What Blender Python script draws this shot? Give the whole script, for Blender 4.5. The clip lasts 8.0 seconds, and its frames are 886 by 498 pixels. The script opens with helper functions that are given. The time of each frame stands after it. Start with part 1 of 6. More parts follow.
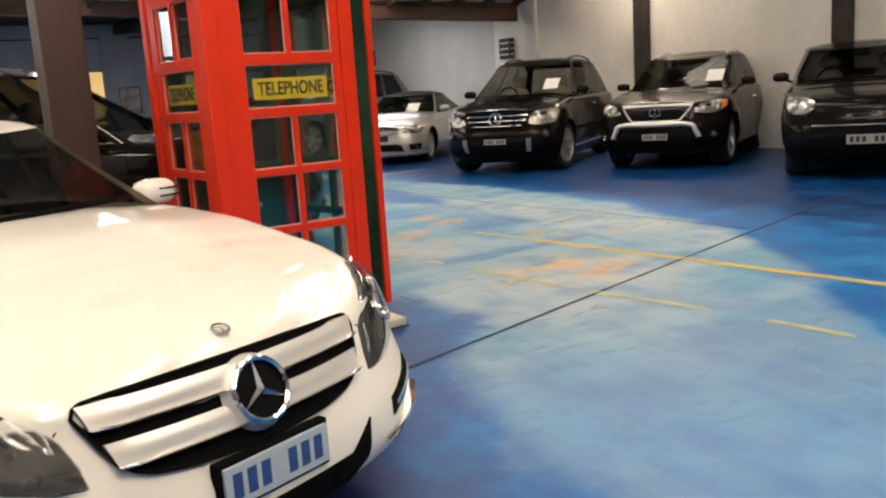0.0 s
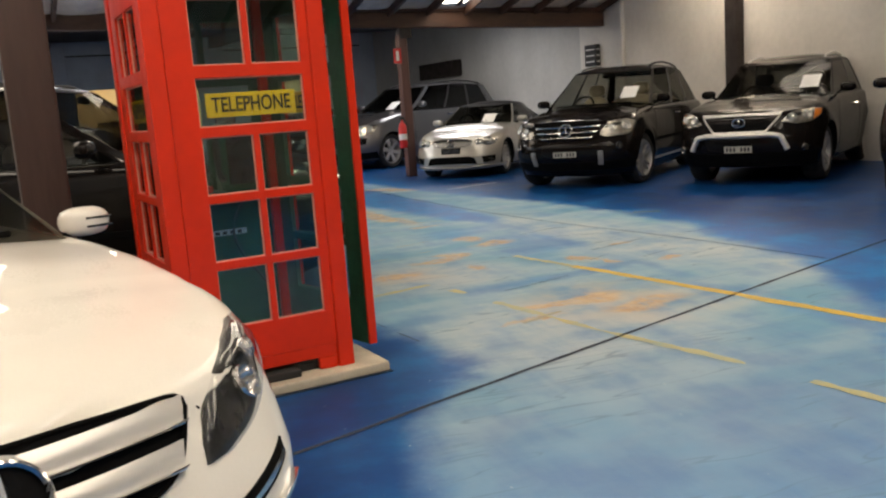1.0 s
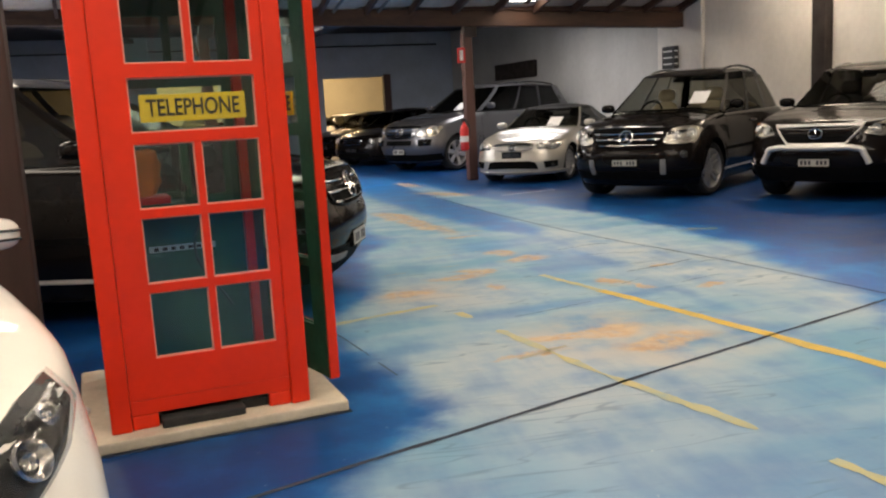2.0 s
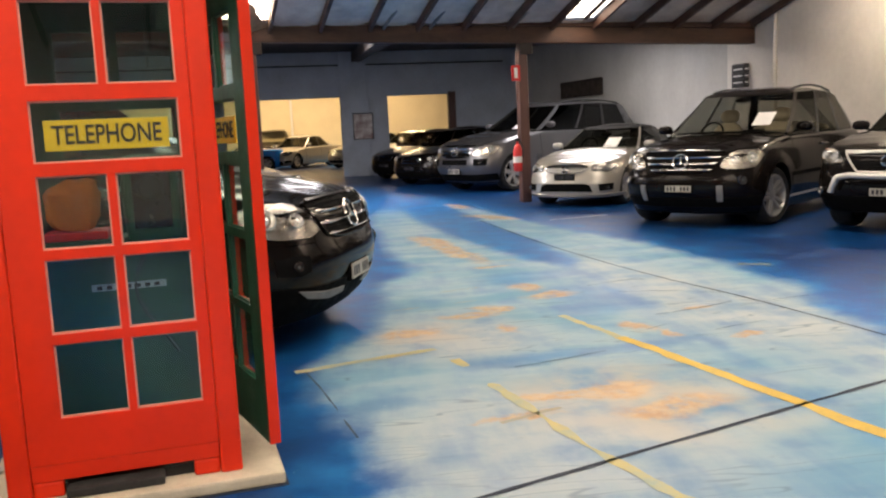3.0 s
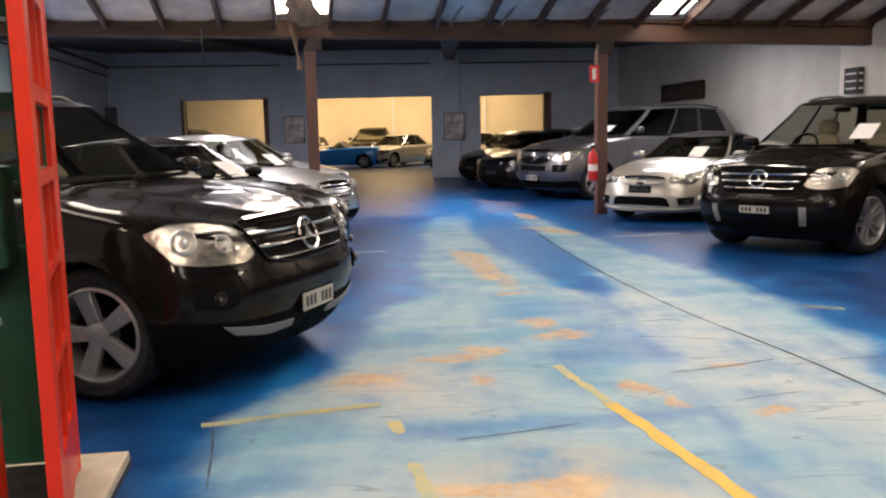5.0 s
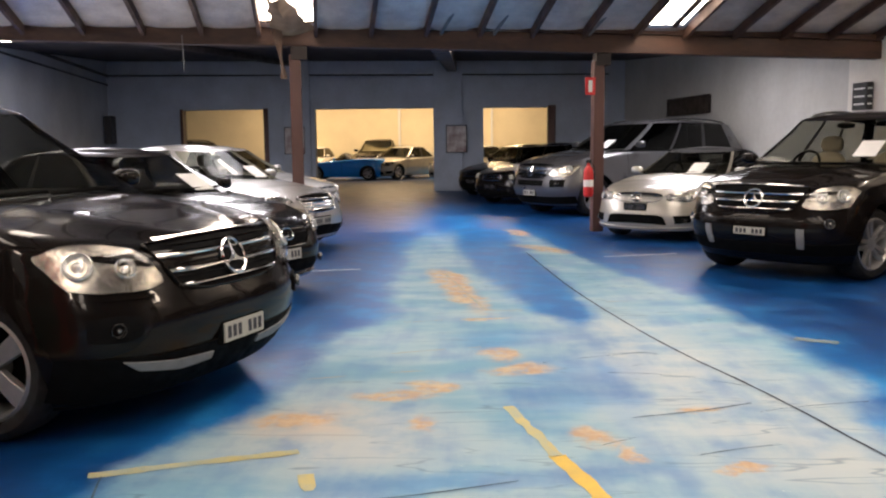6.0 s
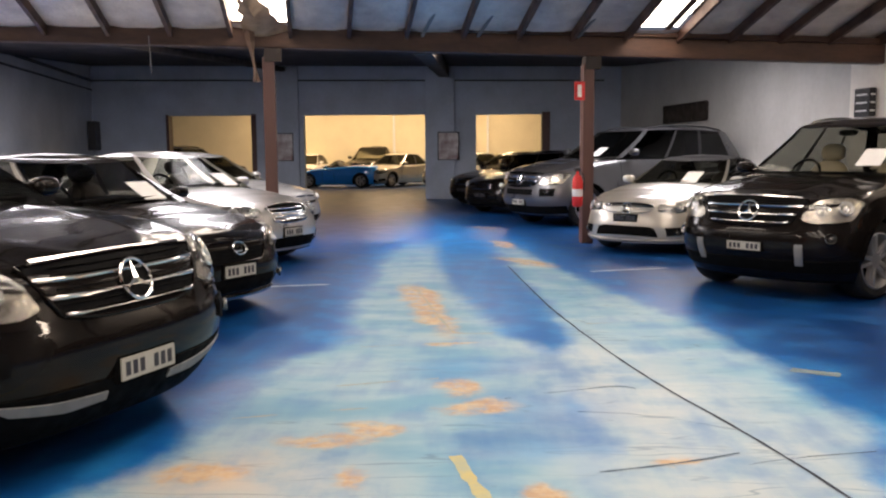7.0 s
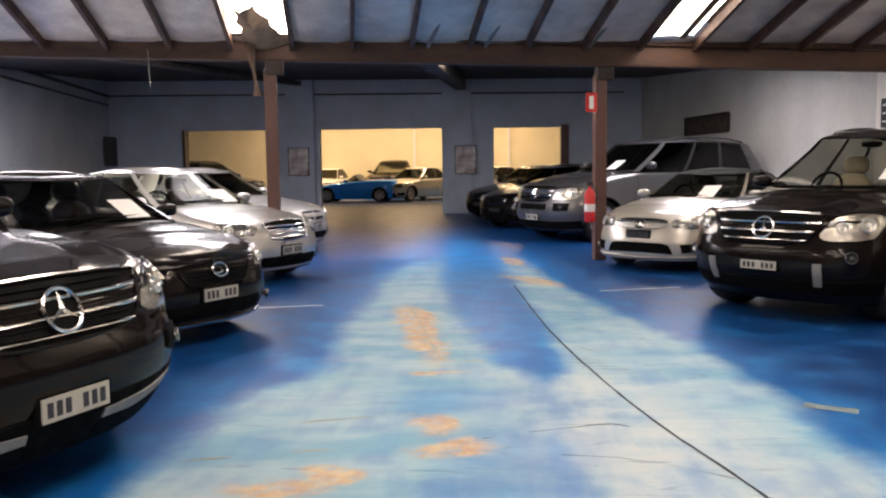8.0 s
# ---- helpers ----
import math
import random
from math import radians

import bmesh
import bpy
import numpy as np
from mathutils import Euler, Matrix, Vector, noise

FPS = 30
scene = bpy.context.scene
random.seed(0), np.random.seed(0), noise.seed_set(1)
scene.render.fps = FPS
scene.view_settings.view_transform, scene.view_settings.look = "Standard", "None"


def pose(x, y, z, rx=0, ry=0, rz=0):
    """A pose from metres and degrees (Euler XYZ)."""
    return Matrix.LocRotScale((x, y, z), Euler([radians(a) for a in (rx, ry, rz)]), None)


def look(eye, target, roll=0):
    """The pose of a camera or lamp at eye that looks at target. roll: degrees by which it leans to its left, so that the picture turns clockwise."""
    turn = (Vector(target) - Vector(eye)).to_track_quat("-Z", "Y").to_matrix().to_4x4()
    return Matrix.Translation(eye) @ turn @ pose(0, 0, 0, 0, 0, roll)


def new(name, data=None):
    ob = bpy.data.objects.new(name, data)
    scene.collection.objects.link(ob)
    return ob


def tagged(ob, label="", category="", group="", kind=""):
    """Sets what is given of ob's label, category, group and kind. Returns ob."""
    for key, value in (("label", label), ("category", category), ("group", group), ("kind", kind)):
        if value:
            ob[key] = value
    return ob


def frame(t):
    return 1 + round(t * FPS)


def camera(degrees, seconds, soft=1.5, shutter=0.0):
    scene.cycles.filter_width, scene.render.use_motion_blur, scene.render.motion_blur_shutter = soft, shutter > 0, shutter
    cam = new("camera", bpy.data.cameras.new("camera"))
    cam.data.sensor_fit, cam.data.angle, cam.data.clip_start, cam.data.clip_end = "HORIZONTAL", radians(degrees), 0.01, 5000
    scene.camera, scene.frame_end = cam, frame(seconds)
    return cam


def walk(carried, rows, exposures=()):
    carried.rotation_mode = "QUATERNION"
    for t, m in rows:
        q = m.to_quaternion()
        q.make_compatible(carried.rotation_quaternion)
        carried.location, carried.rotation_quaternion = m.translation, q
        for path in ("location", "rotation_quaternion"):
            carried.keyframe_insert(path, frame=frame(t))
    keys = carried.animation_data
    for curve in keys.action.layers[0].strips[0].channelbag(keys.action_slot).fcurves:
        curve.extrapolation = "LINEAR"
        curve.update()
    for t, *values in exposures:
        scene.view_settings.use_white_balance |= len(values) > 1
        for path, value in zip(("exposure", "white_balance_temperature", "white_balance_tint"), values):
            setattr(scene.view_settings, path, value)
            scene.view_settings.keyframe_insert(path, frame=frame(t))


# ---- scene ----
cam = camera(54.5, 8.0, soft=2.2)

# Path: seconds, eye, a point ahead, lean
PATH = [
    (0, (-2.483, -12.431, 1.45), (-1.658, -10.645, 1.086), -3.7),
    (0.5, (-2.012, -12.257, 1.423), (-1.307, -10.414, 1.098), -4.3),
    (1, (-1.587, -12.05, 1.433), (-0.989, -10.17, 1.105), -4.2),
    (1.5, (-1.208, -11.843, 1.443), (-0.712, -9.939, 1.086), -3.5),
    (2, (-0.852, -11.627, 1.436), (-0.448, -9.693, 1.119), -3.1),
    (3.5, (0.062, -10.894, 1.494), (0.213, -8.917, 1.226), -2.2),
    (4, (0.314, -10.691, 1.512), (0.386, -8.712, 1.232), -1.7),
    (4.5, (0.571, -10.417, 1.508), (0.574, -8.436, 1.231), -1.6),
    (6, (1.233, -9.579, 1.511), (1.169, -7.594, 1.274), -0.6),
    (6.5, (1.391, -9.211, 1.507), (1.324, -7.226, 1.274), -0.5),
    (7, (1.529, -8.86, 1.504), (1.463, -6.874, 1.284), -0.4),
    (7.5, (1.675, -8.586, 1.51), (1.583, -6.598, 1.317), -0.5),
    (8, (1.822, -8.391, 1.518), (1.694, -6.404, 1.329), -0.7),
]
walk(cam, [(t, look(eye, target, roll)) for t, eye, target, roll in PATH],
     [(0, 0.55, 6700, 13), (1, 0.26, 6700, 12.5), (2, 0.48, 6750, 14.5), (3.5, 0.82, 6900, 18), (6, 0.8, 6600, 19), (8, 0.87, 6650, 20)])

# ---------------------------------------------------------------- light
world = bpy.data.worlds.new("sky")
scene.world = world
world.use_nodes = True
wn = world.node_tree.nodes
sky = wn.new("ShaderNodeTexSky")
sky.sky_type, sky.sun_disc, sky.sun_elevation, sky.sun_rotation = "NISHITA", False, radians(45), radians(160)
world.node_tree.links.new(sky.outputs[0], wn["Background"].inputs[0])
wn["Background"].inputs[1].default_value = 0.1
DAY = 6.5          # glow of the translucent roof sheets, seen and added ones alike
FAR_LAMP = 220.0    # each lamp of the far room, watts
TUBE = 46.0         # glow of the fluorescent lamps, which are added out of view


# ---------------------------------------------------------------- materials
def nodes_of(m):
    return m.node_tree.nodes, m.node_tree.links


def surf(name, col, rough=0.5, metal=0.0, col2=None, scale=6.0, var=0.25, bump=0.0, coat=0.0, stretch=(1, 1, 1), fine=9.0, spec=0.5):
    """A surface whose colour and roughness vary at two scales, in metres."""
    m = bpy.data.materials.new(name)
    m.use_nodes = True
    n, l = nodes_of(m)
    b = n["Principled BSDF"]
    b.inputs["Metallic"].default_value = metal
    b.inputs["Specular IOR Level"].default_value = spec
    if coat:
        b.inputs["Coat Weight"].default_value, b.inputs["Coat Roughness"].default_value = coat, 0.03
    co = n.new("ShaderNodeTexCoord")
    mp = n.new("ShaderNodeMapping")
    mp.inputs["Scale"].default_value = stretch
    l.new(co.outputs["Object"], mp.inputs[0])
    n1, n2 = n.new("ShaderNodeTexNoise"), n.new("ShaderNodeTexNoise")
    n1.inputs["Scale"].default_value, n1.inputs["Detail"].default_value = scale, 5
    n2.inputs["Scale"].default_value, n2.inputs["Detail"].default_value = scale * fine, 3
    for k in (n1, n2):
        l.new(mp.outputs[0], k.inputs["Vector"])
    add = n.new("ShaderNodeMath")
    add.operation = "MULTIPLY_ADD"
    add.inputs[1].default_value = 0.35
    l.new(n2.outputs[0], add.inputs[0]), l.new(n1.outputs[0], add.inputs[2])
    rng = n.new("ShaderNodeMapRange")
    rng.inputs[1].default_value, rng.inputs[2].default_value = 0.45, 0.95
    l.new(add.outputs[0], rng.inputs[0])
    mix = n.new("ShaderNodeMix")
    mix.data_type = "RGBA"
    c2 = col2 or tuple(c * (1 - var) for c in col)
    mix.inputs[6].default_value, mix.inputs[7].default_value = (*col, 1), (*c2, 1)
    l.new(rng.outputs[0], mix.inputs[0]), l.new(mix.outputs[2], b.inputs["Base Color"])
    r2 = n.new("ShaderNodeMapRange")
    r2.inputs[3].default_value, r2.inputs[4].default_value = rough * 0.8, min(1, rough * 1.25)
    l.new(rng.outputs[0], r2.inputs[0]), l.new(r2.outputs[0], b.inputs["Roughness"])
    if bump:
        bp = n.new("ShaderNodeBump")
        bp.inputs["Strength"].default_value, bp.inputs["Distance"].default_value = 1.0, bump
        l.new(add.outputs[0], bp.inputs["Height"]), l.new(bp.outputs[0], b.inputs["Normal"])
    return m


def glow(name, col, power):
    m = bpy.data.materials.new(name)
    m.use_nodes = True
    b = m.node_tree.nodes["Principled BSDF"]
    b.inputs["Base Color"].default_value = (*col, 1)
    b.inputs["Emission Color"].default_value, b.inputs["Emission Strength"].default_value = (*col, 1), power
    return m


def pane_mat(name, tint, share=1.0, rough=0.01):
    """Thin glass: tinted see-through, with a clear reflection that grows at a slant, alike from both sides."""
    m = bpy.data.materials.new(name)
    m.use_nodes = True
    n, l = nodes_of(m)
    n.remove(n["Principled BSDF"])
    t, g, mx, lw = n.new("ShaderNodeBsdfTransparent"), n.new("ShaderNodeBsdfGlossy"), n.new("ShaderNodeMixShader"), n.new("ShaderNodeLayerWeight")
    t.inputs[0].default_value = (*tint, 1)
    g.inputs["Roughness"].default_value = rough
    lw.inputs["Blend"].default_value = 0.5
    steep, gloss = n.new("ShaderNodeMath"), n.new("ShaderNodeMath")
    steep.operation, steep.inputs[1].default_value = "POWER", 4.0
    gloss.operation, gloss.inputs[1].default_value, gloss.inputs[2].default_value = "MULTIPLY_ADD", 0.9 * share, 0.05 * share
    l.new(lw.outputs["Facing"], steep.inputs[0]), l.new(steep.outputs[0], gloss.inputs[0])
    l.new(gloss.outputs[0], mx.inputs[0]), l.new(t.outputs[0], mx.inputs[1]), l.new(g.outputs[0], mx.inputs[2])
    l.new(mx.outputs[0], n["Material Output"].inputs[0])
    return m


def paint(name, col, flake=0.0, rough=0.28):
    m = surf(name, col, rough, 0.55 if flake else 0.0, scale=2.5, var=0.08, coat=1.0 if max(col) > 0.05 else 0.38, fine=40, spec=0.5 if flake else 0.05)
    if max(col) < 0.05:
        m.node_tree.nodes["Principled BSDF"].inputs["Coat IOR"].default_value = 1.42
    return m


M = dict(
    wall_blue=surf("wall_paint_blue", (0.52, 0.59, 0.7), 0.75, scale=1.2, var=0.22, bump=0.003),
    wall_pale=surf("wall_paint_pale_blue", (0.7, 0.74, 0.79), 0.75, scale=0.9, var=0.2, bump=0.003),
    wall_grey=surf("wall_paint_grey", (0.56, 0.55, 0.52), 0.75, scale=0.8, var=0.2, bump=0.003),
    wall_white=surf("wall_paint_white", (0.84, 0.8, 0.74), 0.7, scale=1.0, var=0.2, bump=0.003),
    cream=surf("cream_wall", (0.82, 0.72, 0.5), 0.8, scale=1.0, var=0.12, bump=0.002),
    timber=surf("dark_timber", (0.1, 0.046, 0.026), 0.6, col2=(0.03, 0.015, 0.012), scale=3, bump=0.004, stretch=(0.25, 1, 1)),
    timber_post=surf("post_timber", (0.11, 0.05, 0.042), 0.55, col2=(0.06, 0.03, 0.025), scale=4, bump=0.003, stretch=(1, 1, 0.15)),
    timber_dark=surf("dark_post_timber", (0.055, 0.028, 0.022), 0.6, col2=(0.03, 0.016, 0.013), scale=4, bump=0.003, stretch=(1, 1, 0.15)),
    timber_black=surf("black_timber", (0.035, 0.025, 0.022), 0.7, scale=3, bump=0.003),
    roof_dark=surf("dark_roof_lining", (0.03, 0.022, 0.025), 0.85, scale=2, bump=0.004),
    foil=surf("roof_foil", (0.84, 0.77, 0.69), 0.4, 0.25, col2=(0.5, 0.44, 0.39), scale=2.6, bump=0.03),
    strip=surf("brown_strip", (0.14, 0.09, 0.065), 0.8, scale=5, var=0.5, bump=0.01),
    # lining brown made lighter to imitate daylight coming through it
    torn=surf("torn_lining", (0.42, 0.3, 0.19), 0.8, scale=5, var=0.5, bump=0.01),
    fill_north=glow("north_fill_sheet", (0.95, 0.95, 0.95), 1.3 * DAY),
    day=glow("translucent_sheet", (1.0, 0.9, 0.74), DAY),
    tube=glow("fill_tube", (1.0, 0.86, 0.66), TUBE),
    red=surf("telephone_red", (0.74, 0.03, 0.004), 0.4, scale=3, var=0.18, bump=0.0015, coat=0.1, spec=0.35),
    green=surf("booth_green", (0.02, 0.115, 0.065), 0.45, scale=4, var=0.5, bump=0.002),
    yellow_sign=surf("sign_yellow", (0.92, 0.56, 0.015), 0.45, scale=8, var=0.12),
    ink=surf("sign_ink", (0.02, 0.015, 0.01), 0.6, scale=10),
    glass=pane_mat("window_glass", (0.82, 0.9, 0.86)),
    plinth=surf("concrete_plinth", (0.58, 0.52, 0.4), 0.85, scale=6, var=0.3, bump=0.004),
    mat_black=surf("rubber_mat", (0.02, 0.02, 0.02), 0.8, scale=9),
    void=surf("dark_recess", (0.004, 0.004, 0.0045), 0.8, scale=9, spec=0.1),
    black=paint("paint_black", (0.007, 0.0055, 0.005), rough=0.2),
    ivory=paint("paint_white", (0.82, 0.79, 0.72), rough=0.3),
    silver=paint("paint_silver", (0.47, 0.46, 0.44), 1, rough=0.33),
    palesilver=paint("paint_pale_silver", (0.47, 0.45, 0.4), 1, rough=0.35),
    grey=paint("paint_grey", (0.1, 0.1, 0.108), 1, rough=0.33),
    blue_car=paint("paint_bright_blue", (0.015, 0.3, 0.95), rough=0.3),
    chrome=surf("chrome", (0.78, 0.77, 0.75), 0.14, 1.0, scale=8, var=0.06),
    satin=surf("satin_silver", (0.7, 0.68, 0.64), 0.34, 0.4, scale=3, var=0.05),
    alloy=surf("alloy", (0.46, 0.45, 0.44), 0.35, 0.5, scale=12, var=0.25),
    plastic=surf("black_plastic", (0.006, 0.006, 0.006), 0.65, scale=14, var=0.3, bump=0.0006, spec=0.03),
    greyplastic=surf("grey_plastic", (0.22, 0.22, 0.22), 0.5, scale=14, var=0.2),
    rubber=surf("tyre_rubber", (0.014, 0.014, 0.014), 0.75, scale=14, var=0.4, bump=0.001),
    tint=pane_mat("car_glass", (0.72, 0.72, 0.66), 0.14),
    tint_dark=pane_mat("car_glass_dark", (0.16, 0.16, 0.15), 0.6),
    tint_grey=pane_mat("car_glass_grey", (0.08, 0.08, 0.085), 0.6),
    tint_mid=pane_mat("car_glass_smoked", (0.34, 0.34, 0.31), 0.3),
    lens=pane_mat("lamp_cover", (0.9, 0.9, 0.9)),
    reflector=surf("lamp_reflector", (0.72, 0.68, 0.6), 0.2, 0.8, scale=16, var=0.65, bump=0.004, fine=4),
    darklamp=surf("lamp_housing", (0.1, 0.1, 0.1), 0.25, 0.8, scale=22, var=0.6, bump=0.004),
    smoked_lamp=surf("smoked_reflector", (0.3, 0.3, 0.3), 0.22, 0.8, scale=14, var=0.6, bump=0.003),
    bulb=surf("lamp_bulb", (0.85, 0.85, 0.82), 0.08, 0.7, scale=20, var=0.1),
    amber=surf("amber_lens", (0.75, 0.22, 0.02), 0.2, scale=18, var=0.2),
    seat=surf("seat_leather", (0.05, 0.047, 0.045), 0.5, scale=9, var=0.3, bump=0.002),
    seat_beige=surf("seat_leather_beige", (0.38, 0.33, 0.25), 0.5, scale=9, var=0.2, bump=0.002),
    plate=surf("plate_white", (0.37, 0.36, 0.32), 0.4, scale=30, var=0.08),
    plate_ink=surf("plate_ink", (0.02, 0.02, 0.03), 0.5, scale=20),
    plate_blue=surf("plate_ink_blue", (0.03, 0.08, 0.25), 0.5, scale=20),
    plate_grey=surf("plate_pale_blue", (0.42, 0.5, 0.55), 0.4, scale=30, var=0.08),
    paper=surf("white_paper", (0.85, 0.85, 0.84), 0.7, scale=12, var=0.06),
    exit_red=surf("sign_red", (0.65, 0.03, 0.03), 0.45, scale=12, var=0.12),
    label_white=surf("sign_white", (0.8, 0.8, 0.78), 0.5, scale=12, var=0.1),
    box_black=surf("box_black", (0.02, 0.02, 0.022), 0.5, scale=9),
    brown_board=surf("brown_board", (0.035, 0.025, 0.02), 0.55, scale=5, var=0.4),
    poster_art=surf("poster_print", (0.78, 0.76, 0.75), 0.4, col2=(0.22, 0.09, 0.1), scale=2.2, fine=2),
    yellow_line=None, orange=surf("orange_cloth", (0.7, 0.2, 0.02), 0.8, scale=9, var=0.4, bump=0.01),
    clear=surf("crumpled_plastic", (0.6, 0.6, 0.6), 0.25, scale=12, var=0.3, bump=0.01),
    soft_top=surf("black_canvas", (0.012, 0.012, 0.013), 0.85, scale=30, var=0.3, bump=0.001, spec=0.2),
    cable=surf("cable", (0.05, 0.05, 0.055), 0.6, scale=9),
)


# ---------------------------------------------------------------- mesh helpers
def box_bm(x0, x1, y0, y1, z0, z1, bm=None, bevel=0.0):
    own = bm is None or bevel > 0
    b = bmesh.new() if own else bm
    v = [b.verts.new((x, y, z)) for z in (z0, z1) for x, y in ((x0, y0), (x1, y0), (x1, y1), (x0, y1))]
    for f in ((3, 2, 1, 0), (4, 5, 6, 7), (0, 1, 5, 4), (1, 2, 6, 5), (2, 3, 7, 6), (3, 0, 4, 7)):
        b.faces.new([v[i] for i in f])
    if bevel:
        bmesh.ops.bevel(b, geom=b.edges[:], offset=bevel, segments=2, affect="EDGES", profile=0.6)
    if own and bm is not None:
        merge(bm, b)
        return bm
    return b


def merge(into, other, m=None):
    """Adds other's geometry to into and frees it."""
    vs = {v: into.verts.new(m @ v.co if m is not None else v.co) for v in other.verts}
    for f in other.faces:
        nf = into.faces.new([vs[v] for v in f.verts])
        nf.smooth, nf.material_index = f.smooth, f.material_index
    other.free()
    return into


def lathe(profile, steps=24, axis="Y", bm=None):
    """Turns (r, h) pairs round an axis."""
    bm = bm or bmesh.new()
    rings = []
    for r, h in profile:
        ring = []
        for i in range(steps):
            a = 2 * math.pi * i / steps
            c, s = r * math.cos(a), r * math.sin(a)
            ring.append(bm.verts.new({"Y": (c, h, s), "Z": (c, s, h), "X": (h, c, s)}[axis]))
        rings.append(ring)
    for a, b in zip(rings, rings[1:]):
        for i in range(steps):
            j = (i + 1) % steps
            bm.faces.new((a[i], a[j], b[j], b[i])).smooth = True
    return bm


def tube(points, r=0.01, steps=8, bm=None, closed=False):
    """A round bar along points."""
    bm = bm or bmesh.new()
    pts = [Vector(p) for p in points]
    rings = []
    for i, p in enumerate(pts):
        a = pts[(i - 1) % len(pts)] if closed or i else p
        b = pts[(i + 1) % len(pts)] if closed or i < len(pts) - 1 else p
        d = (b - a).normalized()
        u = d.orthogonal().normalized() if abs(d.z) > 0.99 else d.cross(Vector((0, 0, 1))).normalized()
        w = d.cross(u)
        rings.append([bm.verts.new(p + r * (math.cos(2 * math.pi * k / steps) * u + math.sin(2 * math.pi * k / steps) * w)) for k in range(steps)])
    pairs = list(zip(rings, rings[1:])) + ([(rings[-1], rings[0])] if closed else [])
    for a, b in pairs:
        for k in range(steps):
            bm.faces.new((a[k], a[(k + 1) % steps], b[(k + 1) % steps], b[k])).smooth = True
    if not closed:
        bm.faces.new(rings[0][::-1]), bm.faces.new(rings[-1])
    return bm


def mesh_from(name, bm, material):
    me = bpy.data.meshes.new(name)
    bmesh.ops.recalc_face_normals(bm, faces=bm.faces[:])
    bm.to_mesh(me), bm.free()
    for k in material if isinstance(material, (list, tuple)) else [material]:
        me.materials.append(k)
    if any(p.use_smooth for p in me.polygons):
        me.set_sharp_from_angle(angle=radians(38))
    return me


def part(name, bm, material, parent, label="", m=None):
    """One mesh object under a thing or a part."""
    ob = new(name, mesh_from(name, bm, material))
    ob.parent = parent
    if m is not None:
        ob.matrix_basis = m
    return tagged(ob, label=label)


def thing(name, label, category, m=None, group="", kind="", bm=None, material=None):
    ob = new(name, mesh_from(name, bm, material) if bm else None)
    if m is not None:
        ob.matrix_basis = m
    return tagged(ob, label, category, group, kind)


def setting(name, bm, material, label, category, m=None):
    return thing(name, label, category, m, kind="structure", bm=bm, material=material)


def text_bm(words, size, depth=0.001):
    """Letters of the built-in font as a mesh, centred on the origin, in the xy plane."""
    cu = bpy.data.curves.new("letters", "FONT")
    cu.body, cu.size, cu.align_x, cu.align_y, cu.extrude = words, size, "CENTER", "CENTER", depth
    cu.offset = size * 0.018
    ob = new("letters", cu)
    me = bpy.data.meshes.new_from_object(ob.evaluated_get(bpy.context.evaluated_depsgraph_get()))
    bm = bmesh.new()
    bm.from_mesh(me)
    bpy.data.objects.remove(ob), bpy.data.curves.remove(cu), bpy.data.meshes.remove(me)
    return bm


